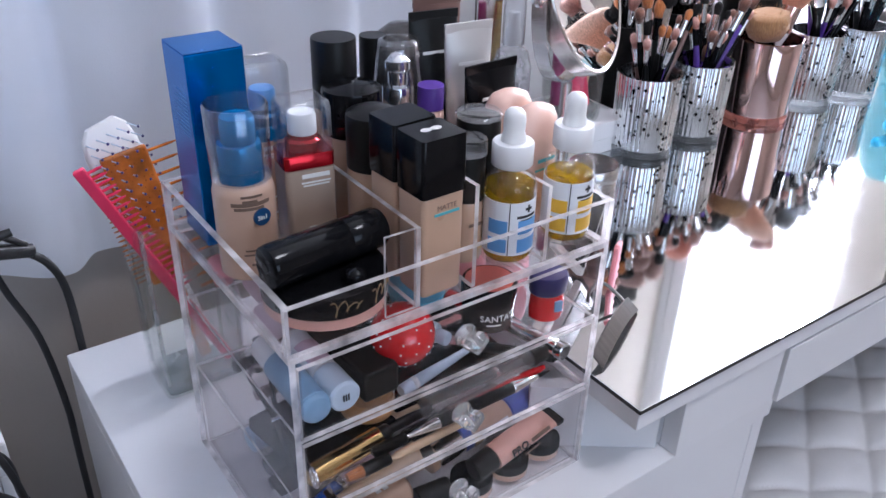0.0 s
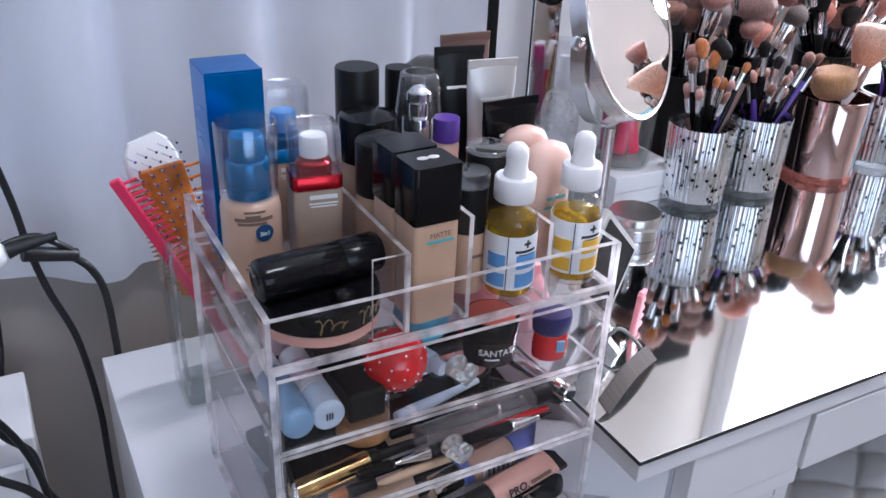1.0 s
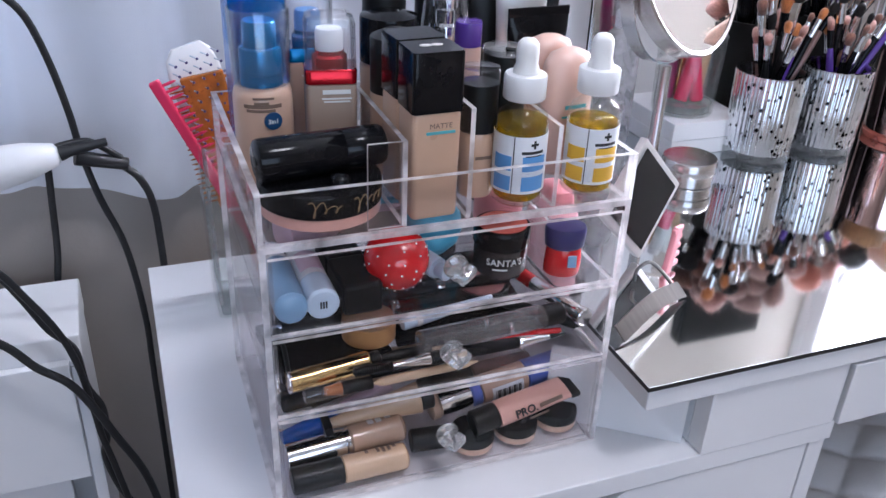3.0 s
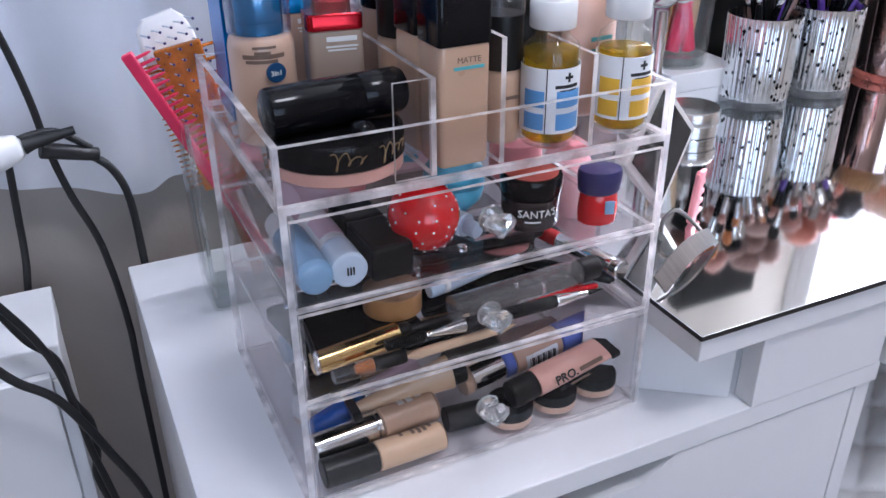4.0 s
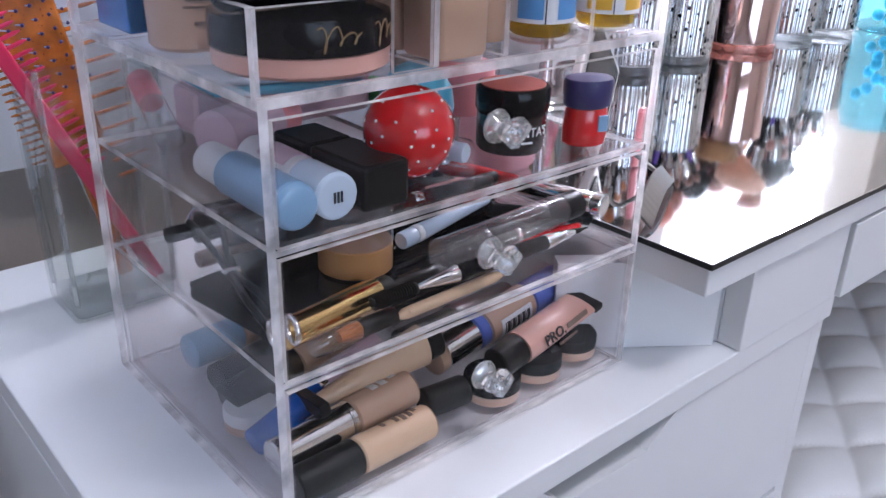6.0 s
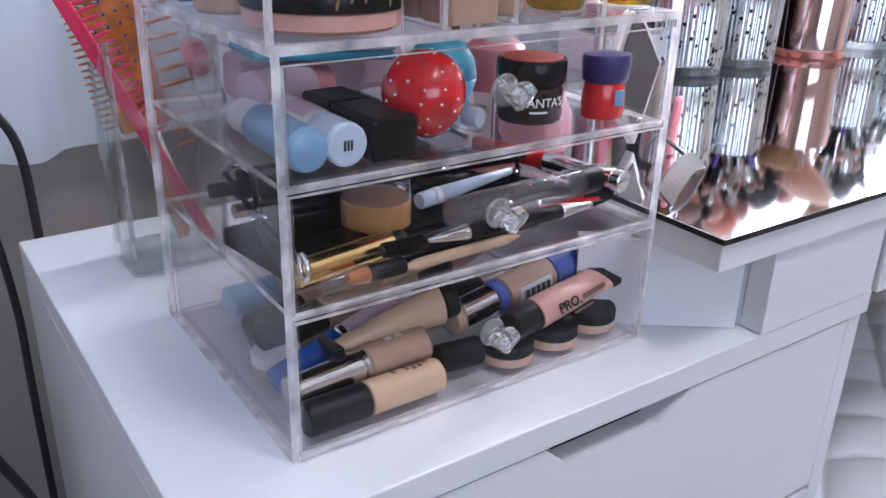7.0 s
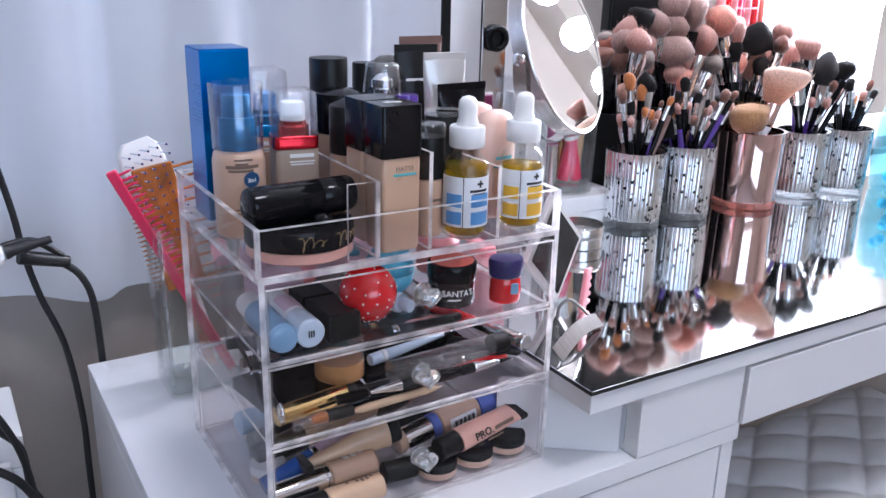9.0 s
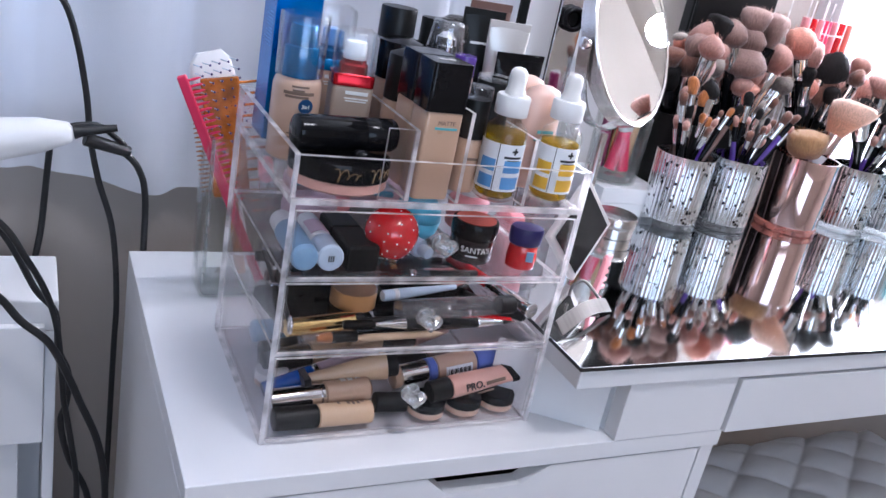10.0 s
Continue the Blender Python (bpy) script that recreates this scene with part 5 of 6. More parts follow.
def paddle_brush():
    a, bq = Vector((0.0500, 0.2920, VB)), Vector((-0.0060, 0.3035, 0.9350))
    t = thing("hairbrush", along_x(a, bq, (1, 0.25, 0)), "white vent hairbrush with dark-tipped bristles", "hairbrush")
    ln = (bq - a).length
    part("handle", lathe([(0.006, 0), (0.0075, 0.05), (0.006, ln - 0.11)], 16), WHITEP, t, smooth=40)
    part("head", prism(0.046, 0.008, 0.0035, [(ln - 0.108, 0.35), (ln - 0.102, 0.72), (ln - 0.088, 0.96), (ln - 0.05, 1), (ln - 0.022, 0.98), (ln - 0.008, 0.86), (ln, 0.55)]), WHITEP, t, smooth=40)
    first = None
    for i in range(11):
        for j in range(5):
            m = pose(-0.0185 + 0.00925 * j, -0.0035, ln - 0.094 + 0.0085 * i)
            if first is None:
                first = part("bristle", lathe([(0.0006, 0), (0.0005, 0.016)], 5, pose(0, 0, 0, 90, 0, 0)), PALEBLUE, t)
                tipm = part("bristle_tip", lathe([(0.0004, 0.0155), (0.0013, 0.0168), (0.0004, 0.0182)], 6, pose(0, 0, 0, 90, 0, 0)), NAVY, first)
                first.matrix_local = m
            else:
                o = new("bristle", first.data)
                o.parent, o.matrix_local = t, m
                q = new("bristle_tip", tipm.data)
                q.parent = o


paddle_brush()

# ---- on the dressing table ----


def cup(name, x, y, r, h, material, base_material, label, ribs, group):
    t = thing(name, pose(x, y, VT + 0.0003), label, "cup", group)
    prof = [(r * 0.93, 0.0092), (r * 0.95, 0.012), (r, h - 0.003), (r, h)]
    if ribs:
        n = 240
        walls = prof + [(q - 0.0030, z) for q, z in prof[::-1]]
        walls[-1] = (walls[-1][0], 0.0125)
        rings = []
        for k, (q, z) in enumerate(walls):
            flute = ribs if k < 4 else 0.0
            rings.append([((q + flute * abs(math.sin(20 * math.tau * i / n))) * math.cos(math.tau * i / n), (q + flute * abs(math.sin(20 * math.tau * i / n))) * math.sin(math.tau * i / n), z) for i in range(n)])
        part("body", loft(rings), material, t, smooth=50)
    else:
        part("body", shell(prof, 0.0028, 48), material, t, smooth=50)
    part("base", lathe([(r * 0.86, 0), (r * 0.97, 0.0012), (r * 0.985, 0.0075), (r * 0.93, 0.0090)], 40), base_material, t, "thick glass foot", smooth=40)
    return t


CUPS = {"one": (0.590, 0.283, 0.037, 0.095), "two": (0.678, 0.283, 0.037, 0.095), "four": (0.912, 0.285, 0.037, 0.095), "five": (0.992, 0.270, 0.037, 0.095), "rose": (0.800, 0.282, 0.044, 0.104)}
for k in ("one", "two", "four", "five"):
    cup("brush_cup", *CUPS[k], MERCURY, GLASS_EDGE, "silver mercury-glass cup with ribs, full of makeup brushes", 0.0008, "silver brush cups")
cup("rose_cup", *CUPS["rose"], ROSE, ROSEGLASS, "rose-pink chrome glass cup holding large brushes", 0.0, "")
# Unseen holders, made tall and black to darken the gaps between the brushes.
for k, (x, y) in enumerate(((0.628, 0.372), (0.735, 0.375), (0.885, 0.375))):
    cup("brush_jar", x, y, 0.040, 0.128, BLACKM, BLACKM, "dark cup added behind the others, crammed with large brushes", 0.0, "dark brush cups")

HANDLES = [BLACK, BLACK, BLACKM, BLACK, BLACK, BLACK, BLACK, BROWNTUBE, BLACKM, BLACK, PURPLE, BLACK, SHINY]
RND = random.Random(11)


def brush(tip, foot, r, kind, handle, ferrule=SHINY):
    """A makeup brush from its foot in a cup to the centre of its tuft."""
    foot, tip = Vector(foot), Vector(tip)
    d = (tip - foot).normalized()
    big = r > 0.012
    tuft_l = r * (RND.uniform(1.35, 1.9) if big else 2.6)
    if kind == "tan":
        tuft_l = r * 1.15
    end = tip + d * tuft_l * 0.55
    ln = (end - foot).length
    t = thing("makeup_brush", along(foot, end), {"black": "makeup brush with black bristles", "peach": "large peach fan-shaped powder brush with a white handle", "tan": "flat-topped tan kabuki brush"}.get(kind, kind.replace("duo", "two-tone").replace("silver", "grey") + " bristled makeup brush standing in a cup"), "brush", "makeup brushes")
    z_t = ln - tuft_l
    fl_l = min(0.032, r * 1.6 + 0.012)
    rf = r * 0.62 if big else r * 0.72
    rf = min(rf, 0.012)
    part("handle", lathe([(0.0014, 0), (0.0026, 0.004), (0.0040 if not big else 0.0052, (z_t - fl_l) * 0.8), (rf * 0.8, z_t - fl_l)], 12), handle, t, smooth=50)
    part("ferrule", lathe([(rf * 0.82, z_t - fl_l + 0.0002), (rf * 0.9, z_t - fl_l + 0.003), (rf, z_t)], 16), ferrule, t, smooth=50)
    bm = bmesh.new()
    flat = RND.uniform(0.6, 0.85) if big else RND.uniform(0.55, 0.95)
    if kind in ("tan",):
        shape = [(0.70, 0.0), (0.92, 0.35), (1.0, 0.72), (0.95, 0.88), (0.6, 0.97), (0.05, 1.0)]
        flat = 0.95
    elif kind == "peach":
        shape = [(0.42, 0.0), (0.62, 0.25), (0.95, 0.6), (1.1, 0.82), (0.85, 0.95), (0.05, 1.0)]
        flat = 0.5
    else:
        shape = RND.choice([
            [(rf / r, 0.0), (0.86, 0.28), (1.0, 0.52), (0.94, 0.72), (0.70, 0.89), (0.36, 0.97), (0.04, 1.0)],
            [(rf / r, 0.0), (0.78, 0.30), (0.97, 0.62), (1.02, 0.80), (0.84, 0.93), (0.40, 0.99), (0.04, 1.0)],
            [(rf / r, 0.0), (0.92, 0.22), (1.0, 0.42), (0.82, 0.66), (0.52, 0.86), (0.24, 0.96), (0.04, 1.0)],
        ] if big else [[(rf / r, 0.0), (0.86, 0.28), (1.0, 0.52), (0.94, 0.72), (0.70, 0.89), (0.36, 0.97), (0.04, 1.0)]])
    n = 20 if big else 12
    lean = RND.uniform(-0.35, 0.35) if kind != "tan" else 0.0
    rings = []
    for s, k in shape:
        ring = []
        for i in range(n):
            a = math.tau * i / n
            w = r * s * (1 + 0.05 * math.sin(5 * a + 9 * k + r * 900) + RND.uniform(-0.035, 0.035))
            ring.append((w * math.cos(a) + lean * k * k * r, w * flat * math.sin(a), z_t + 0.0002 + tuft_l * k * (1 + RND.uniform(-0.015, 0.015) * (k > 0.5))))
        rings.append(ring)
    loft(rings, bm=bm)
    # stray fibres over the tuft
    for i in range(330 if big else 26):
        s, k = RND.choice(shape[1:-1])
        k = min(0.98, k + RND.uniform(-0.15, 0.1))
        a = RND.uniform(0, math.tau)
        w = r * s * 0.97
        p = Vector((w * math.cos(a) + lean * k * k * r, w * flat * math.sin(a), z_t + tuft_l * k))
        out = Vector((math.cos(a) * s * 0.6, math.sin(a) * flat * s * 0.6, 0.4 + k)).normalized()
        q = p + out * r * RND.uniform(0.10, 0.30)
        u = out.cross(Vector((0.2, 0.5, 0.9))).normalized() * 0.00016
        v = out.cross(u).normalized() * 0.00016
        tri = [bm.verts.new(p + u), bm.verts.new(p - u * 0.5 + v), bm.verts.new(p - u * 0.5 - v)]
        top = bm.verts.new(q)
        for j in range(3):
            bm.faces.new((tri[j], tri[(j + 1) % 3], top))
    part("bristles", bm, HAIR[kind], t, smooth=80)
    return t


def fill(cup_xyzr, tips, swell=1.0):
    cx, cy, cr, ch = cup_xyzr
    for i, (x, y, z, r, kind) in enumerate(tips):
        # the shaft leans from the cup's far inner foot over the rim to the tuft
        k = 0.055
        fx = cx - max(-1, min(1, (x - cx) / k)) * cr * 0.45 + RND.uniform(-0.004, 0.004)
        fy = cy - max(-1, min(1, (y - cy) / k)) * cr * 0.4 + RND.uniform(-0.010, 0.010)
        h = WHITEP if kind == "peach" else HANDLES[(i * 4 + int(r * 9000)) % len(HANDLES)]
        brush((x, y, z), (fx, fy, VT + 0.0145), r * swell, kind, h, ROSE if kind == "peach" else (SHINY, SHINY, BLACK, SHINY, SHINY)[i % 5])


fill((0.628, 0.372, 0.040, 0.105), [(0.626, 0.36, 1.014, 0.0155, 'blush'), (0.648, 0.36, 1.023, 0.0164, 'black'), (0.632, 0.36, 0.998, 0.0241, 'mauve'), (0.663, 0.36, 0.979, 0.0158, 'duo'), (0.586, 0.36, 0.982, 0.0136, 'brown'), (0.617, 0.36, 0.975, 0.0154, 'brown'), (0.633, 0.36, 0.965, 0.0195, 'pink'), (0.594, 0.36, 0.956, 0.0137, 'black')], 1.25)
fill((0.735, 0.375, 0.040, 0.105), [(0.685, 0.365, 1.023, 0.0152, 'mauve'), (0.714, 0.365, 1.019, 0.0183, 'mauve'), (0.751, 0.365, 1.033, 0.0207, 'mauve'), (0.712, 0.365, 1.041, 0.0162, 'mauve'), (0.715, 0.365, 0.987, 0.0253, 'mauve'), (0.775, 0.365, 0.997, 0.0194, 'blush'), (0.796, 0.365, 0.964, 0.0154, 'duo'), (0.743, 0.365, 0.969, 0.0133, 'blush')], 1.25)
fill((0.885, 0.375, 0.040, 0.105), [(0.809, 0.365, 1.024, 0.018, 'coral'), (0.832, 0.365, 1.009, 0.0182, 'blush'), (0.876, 0.365, 0.996, 0.0232, 'black'), (0.885, 0.365, 0.96, 0.0206, 'brown'), (0.918, 0.365, 0.963, 0.0164, 'blush'), (0.958, 0.365, 0.969, 0.0196, 'blush'), (0.848, 0.365, 0.965, 0.0132, 'coral')], 1.25)
fill(CUPS["one"], [(0.57, 0.285, 0.962, 0.0079, 'orange'), (0.599, 0.285, 0.959, 0.0146, 'black'), (0.592, 0.285, 0.948, 0.008, 'orange'), (0.56, 0.285, 0.945, 0.0064, 'brown'), (0.575, 0.285, 0.932, 0.0079, 'black'), (0.591, 0.285, 0.934, 0.0044, 'coral'), (0.641, 0.285, 0.934, 0.0049, 'orange'), (0.654, 0.285, 0.939, 0.0049, 'black'), (0.626, 0.285, 0.931, 0.0037, 'brown')])
fill(CUPS["two"], [(0.713, 0.28, 0.926, 0.0047, 'brown'), (0.734, 0.28, 0.935, 0.0075, 'brown'), (0.749, 0.28, 0.935, 0.006, 'brown'), (0.747, 0.28, 0.921, 0.0052, 'blush'), (0.678, 0.28, 0.886, 0.0077, 'brown'), (0.659, 0.28, 0.955, 0.0068, 'black'), (0.686, 0.28, 0.937, 0.0054, 'black'), (0.65, 0.28, 0.925, 0.0053, 'blush')])
fill(CUPS["rose"], [(0.787, 0.28, 0.903, 0.0238, 'tan'), (0.839, 0.28, 0.942, 0.0278, 'peach')], 1.2)
fill(CUPS["four"], [(0.857, 0.27, 0.962, 0.0175, 'black'), (0.919, 0.27, 0.964, 0.0217, 'black'), (0.96, 0.27, 0.96, 0.016, 'black'), (0.88, 0.27, 0.993, 0.0152, 'blush'), (0.921, 0.27, 0.924, 0.0052, 'silver'), (0.979, 0.27, 0.94, 0.0063, 'black'), (0.944, 0.27, 0.939, 0.0062, 'brown')], 1.15)
fill(CUPS["five"], [(0.968, 0.26, 0.94, 0.0054, 'black'), (1.014, 0.26, 0.938, 0.0064, 'brown'), (1.002, 0.26, 0.924, 0.0055, 'blush'), (0.978, 0.26, 0.927, 0.0045, 'silver'), (1.028, 0.26, 0.925, 0.0056, 'black')])
for cx, cy in ((0.628, 0.372), (0.735, 0.375), (0.885, 0.375)):
    for i in range(13):
        a = RND.uniform(0, math.tau)
        rr = 0.04 * RND.uniform(0.3, 1.25)
        x, y = cx + rr * math.cos(a) * 1.25, cy + rr * math.sin(a) * 0.9
        big = i < 8
        brush((x, y - 0.006, VT + (RND.uniform(0.165, 0.225) if big else RND.uniform(0.13, 0.17))), (cx - 0.3 * (x - cx), cy - 0.3 * (y - cy), VT + 0.0145), RND.uniform(0.013, 0.019) if big else RND.uniform(0.006, 0.010), RND.choice(["mauve", "blush", "black", "brown", "blush", "duo", "coral"]), RND.choice([BLACK, BLACKM, BLACK]))
for k, count in (("one", 9), ("two", 10), ("four", 7), ("five", 8)):
    cx, cy, cr, ch = CUPS[k]
    for i in range(count):
        a = RND.uniform(0, math.tau)
        rr = cr * RND.uniform(0.2, 0.75)
        x, y = cx + rr * math.cos(a), cy + rr * math.sin(a)
        brush((x + RND.uniform(-0.015, 0.015), y, VT + RND.uniform(0.115, 0.150)), (cx - 0.4 * (x - cx), cy - 0.4 * (y - cy), VT + 0.0145), RND.uniform(0.0035, 0.0065), RND.choice(["brown", "black", "orange", "blush", "black"]), RND.choice(HANDLES))


def stand_mirror():
    c = Vector((0.436, 0.258, 1.004))
    t = thing("makeup_mirror", pose(c.x, c.y, VT + 0.0003), "round tilting makeup mirror on a brushed steel stand", "mirror")
    zc = c.z - VT - 0.0003
    part("base", lathe([(0.029, 0), (0.030, 0.002), (0.028, 0.006), (0.008, 0.010), (0.006, 0.014)], 40), CHROME, t, smooth=40)
    part("stem", lathe([(0.0058, 0.0142), (0.0058, zc - 0.103)], 20), CHROME, t, smooth=40)
    yaw = math.degrees(math.atan2(0.475, 0.886))
    hoop = []
    for i in range(25):
        a = math.pi + math.pi * i / 24
        hoop.append((a, 0.0965))
    bm = bmesh.new()
    rows = []
    for a, rr in hoop:
        rows.append([bm.verts.new((math.cos(a) * q, w, zc + math.sin(a) * q)) for q, w in ((rr, -0.007), (rr, 0.007), (rr + 0.002, 0.007), (rr + 0.002, -0.007))])
    for p, q in zip(rows, rows[1:]):
        for i in range(4):
            j = (i + 1) % 4
            bm.faces.new((p[i], p[j], q[j], q[i]))
    for rw in (rows[0][::-1], rows[-1]):
        bm.faces.new(rw)
    h = part("bracket", bm, CHROME, t, smooth=40)
    h.matrix_local = pose(0, 0, 0, 0, 0, yaw)
    disc = part("rim", lathe([(0.0885, -0.0095), (0.0925, -0.008), (0.0930, 0.008), (0.0915, 0.0095), (0.0880, 0.0085)], 64, caps=False), CHROME, t, "brushed steel rim", smooth=30)
    disc.matrix_local = pose(0, 0, zc, 0, 0, yaw) @ pose(0, 0, 0, 90 - 20, 0, 0)
    part("glass", lathe([(0.0884, 0.0004), (0.0884, 0.0080)] + [(0.0005, 0.0079)], 64), MIRROR, disc, "concave mirror glass", smooth=40)
    part("glass", lathe([(0.0884, -0.0088), (0.0884, -0.0075), (0.0005, -0.0076)], 64), MIRROR, disc, "mirror glass", smooth=30)
    for s in (-1, 1):
        part("pivot", lathe([(0.0065, 0), (0.0065, 0.003), (0.004, 0.0045), (0.0005, 0.0046)], 20, pose(0, 0, 0, 0, 0, yaw) @ pose(s * 0.0982, 0, zc, 0, s * 90, 0)), SHINY, t, smooth=40)


stand_mirror()
tin = thing("round_tin", pose(0.4720, 0.2420, VT + 0.0003), "round brushed metal tin with a domed lid", "tin")
part("body", lathe([(0.0255, 0), (0.0265, 0.001), (0.0265, 0.012)], 40), CHROME, tin, smooth=40)
part("lid", lathe([(0.0275, 0.0122), (0.0280, 0.013), (0.0280, 0.024), (0.0265, 0.026), (0.022, 0.0255), (0.0005, 0.0235)], 40), CHROME, tin, smooth=40)
wb = thing("white_box", pose(0.5350, 0.3500, VT + 0.0003), "low white cardboard box", "box")
part("tray", boxed((-0.046, -0.052, 0), (0.046, 0.052, 0.018), 0.001), WHITE, wb)
part("lid", boxed((-0.047, -0.053, 0.0183), (0.047, 0.053, 0.038), 0.001), WHITE, wb)
cc = thing("glass_tumbler", pose(0.5250, 0.3400, VT + 0.0387), "clear thick-bottomed tumbler with pink and tan tubes in it", "glass")
part("glass", shell([(0.033, 0), (0.034, 0.003), (0.036, 0.085)], 0.0022, 40), GLASS, cc, smooth=40)
part("thick_base", lathe([(0.030, 0.0024), (0.0312, 0.011)], 40), GLASS_EDGE, cc, smooth=40)
for x, y, tx, ty, rr, mt2, nm in ((-0.012, -0.010, 0.010, -0.006, 0.0075, HOTPINK, "lip_gloss"), (0.008, -0.012, -0.012, -0.010, 0.0075, HOTPINK, "lip_gloss"), (0.016, 0.004, 0.020, 0.0, 0.008, F_SAND, "concealer_tube"), (-0.004, 0.010, 0.002, 0.014, 0.008, GOLD, "lip_gloss"), (-0.018, 0.006, -0.022, 0.004, 0.007, mat("plum_plastic", (0.3, 0.02, 0.12), 0.3), "lip_gloss")):
    z0 = VT + 0.0387 + 0.0125
    stick(nm, (0.525 + x, 0.340 + y, z0 + 0.002), (0.525 + tx, 0.340 + ty, z0 + 0.088), [("body", 0, 0.6, rr, rr, mt2), ("cap", 0.601, 1, rr, rr * 0.95, WHITEP if mt2 is HOTPINK else mt2)], "slim coloured tube standing in the glass tumbler", "tube", "tubes in the tumbler")
spb = thing("spray_bottle", pose(0.4450, 0.3560, VT + 0.0003), "clear frosted spray bottle", "bottle")
part("body", lathe([(0.020, 0), (0.0215, 0.002), (0.0215, 0.105), (0.017, 0.122), (0.0085, 0.130)], 32), clear("frosted_plastic", (0.86, 0.86, 0.88), 0.8, 0.15, 1.45, 0.25), spb, smooth=40)
part("pump", lathe([(0.009, 0.1303), (0.009, 0.146), (0.0065, 0.149), (0.0065, 0.163), (0.0055, 0.165)], 24), WHITEP, spb, smooth=40)
part("cap", shell([(0.0125, 0.1305), (0.0122, 0.170), (0.0115, 0.183)], 0.0009, 28), CAPCLEAR, spb, smooth=40)

# compact leaning on its corner beside the organizer
pc = thing("mirror_compact", pose(0.3300, 0.1080, VT + 0.0010) @ pose(0, 0, 0, -6, 0, 22), "square black mirror compact standing on its corner, silver rim", "compact")
R45 = pose(0, 0, 0.0545, 0, 45, 0)
part("rim", boxed((-0.0375, -0.003, -0.0375), (0.0375, 0.004, 0.0375), 0.0015, R45), SILVERTUBE, pc)
part("face", boxed((-0.0315, -0.0042, -0.0315), (0.0315, -0.0032, 0.0315), 0.0003, R45), BLACK, pc, "dark mirror face")
bow = thing("pink_clip", pose(0.3400, 0.0800, VT + 0.0004, 0, 0, 30), "pink plastic hair clip with teeth", "hair clip")
part("arm", boxed((-0.006, -0.0025, 0), (0.006, 0.0025, 0.042), 0.002, pose(0, 0, 0, 0, 14, 0)), PINKP, bow)
for i in range(5):
    part("tooth", boxed((0.002, -0.002, 0.004 + i * 0.008), (0.018, 0.002, 0.008 + i * 0.008), 0.001), PINKP, bow)
po = thing("pink_pouch", pose(0.2700, 0.1500, VT + 0.0003), "small soft pink pouch on the table", "pouch")
part("bag", prism(0.030, 0.060, 0.010, [(0, 0.85), (0.006, 1.0), (0.028, 0.98), (0.045, 0.7), (0.050, 0.55)]), mat("pink_cloth", (0.80, 0.42, 0.45), 0.8, vary=0.1, scale=40, bump=0.3, bump_scale=500), po, smooth=50)
part("flap", prism(0.018, 0.036, 0.005, [(0.0503, 1), (0.058, 0.9), (0.060, 0.6)]), PINKP, po, smooth=50)
rg = thing("metal_strip", pose(0.2920, 0.0270, VT + 0.0003, 0, 0, 27), "curved brushed metal strip with a curled end", "clip")
bm = bmesh.new()
rows = []
for i in range(15):
    u = i / 14
    x, z = -0.045 + 0.090 * u, 0.0010 + 0.007 * math.sin(math.pi * u)
    rows.append([(x, -0.0050, z), (x, 0.0050, z + 0.0095), (x, 0.0038, z + 0.0105), (x, -0.0062, z + 0.0010)])
loft(rows, bm=bm)
part("blade", bm, BRUSHED, rg, smooth=40)
part("curl", tube([(0.042, 0.004, 0.006), (0.046, 0.016, 0.012), (0.042, 0.028, 0.020), (0.034, 0.034, 0.014), (0.032, 0.034, 0.004)], 0.0016, 10), BRUSHED, rg, smooth=60)

# ---- at the wall ----
fr = thing("wall_mirror", pose(0, 0, 0), "wall mirror with a white frame and round glowing bulbs, top row and post added", "mirror")
part("frame", boxed((0.963, 0.452, 0.80), (1.008, 0.482, 1.78), 0.003), WHITE, fr)
part("post", boxed((1.273, 0.452, 0.8405), (1.317, 0.482, 1.6745), 0.003), WHITE, fr)
# Plain white panel in place of glass, added to give the broad glare.
part("panel", boxed((1.0085, 0.466, 0.8405), (1.2725, 0.476, 1.6745)), WHITE, fr, "white panel added between the bulbs for a broad glare")
part("frame", boxed((1.0085, 0.452, 1.675), (1.76, 0.482, 1.78), 0.003), WHITE, fr)
part("frame", boxed((1.0085, 0.452, 0.80), (1.76, 0.482, 0.84), 0.003), WHITE, fr)
part("glass", boxed((1.3175, 0.466, 0.8405), (1.76, 0.476, 1.6745)), MIRROR, fr, "mirror glass")
part("back_board", boxed((0.963, 0.483, 0.80), (1.76, 0.499, 1.78)), WHITE, fr)
# Left column is mirrored in the glass top; post and top row are added.
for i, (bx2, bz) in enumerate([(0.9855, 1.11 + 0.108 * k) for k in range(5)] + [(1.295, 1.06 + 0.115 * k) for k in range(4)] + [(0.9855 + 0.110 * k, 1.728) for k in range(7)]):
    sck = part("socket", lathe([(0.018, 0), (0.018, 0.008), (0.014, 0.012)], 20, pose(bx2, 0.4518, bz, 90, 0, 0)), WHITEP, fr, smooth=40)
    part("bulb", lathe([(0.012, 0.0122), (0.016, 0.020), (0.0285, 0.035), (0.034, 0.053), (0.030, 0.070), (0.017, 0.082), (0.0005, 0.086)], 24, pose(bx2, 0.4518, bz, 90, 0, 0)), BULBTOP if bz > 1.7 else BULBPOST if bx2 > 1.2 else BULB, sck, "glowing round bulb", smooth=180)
ps = thing("picture_frame", pose(0, 0, 0), "narrow black frame edge on the wall", "frame")
part("bar", boxed((0.409, 0.462, 0.785), (0.424, 0.482, 1.55), 0.002), BLACKM, ps)
part("board", boxed((0.4245, 0.468, 0.785), (0.62, 0.478, 1.55)), WHITE, ps, "plain white board")
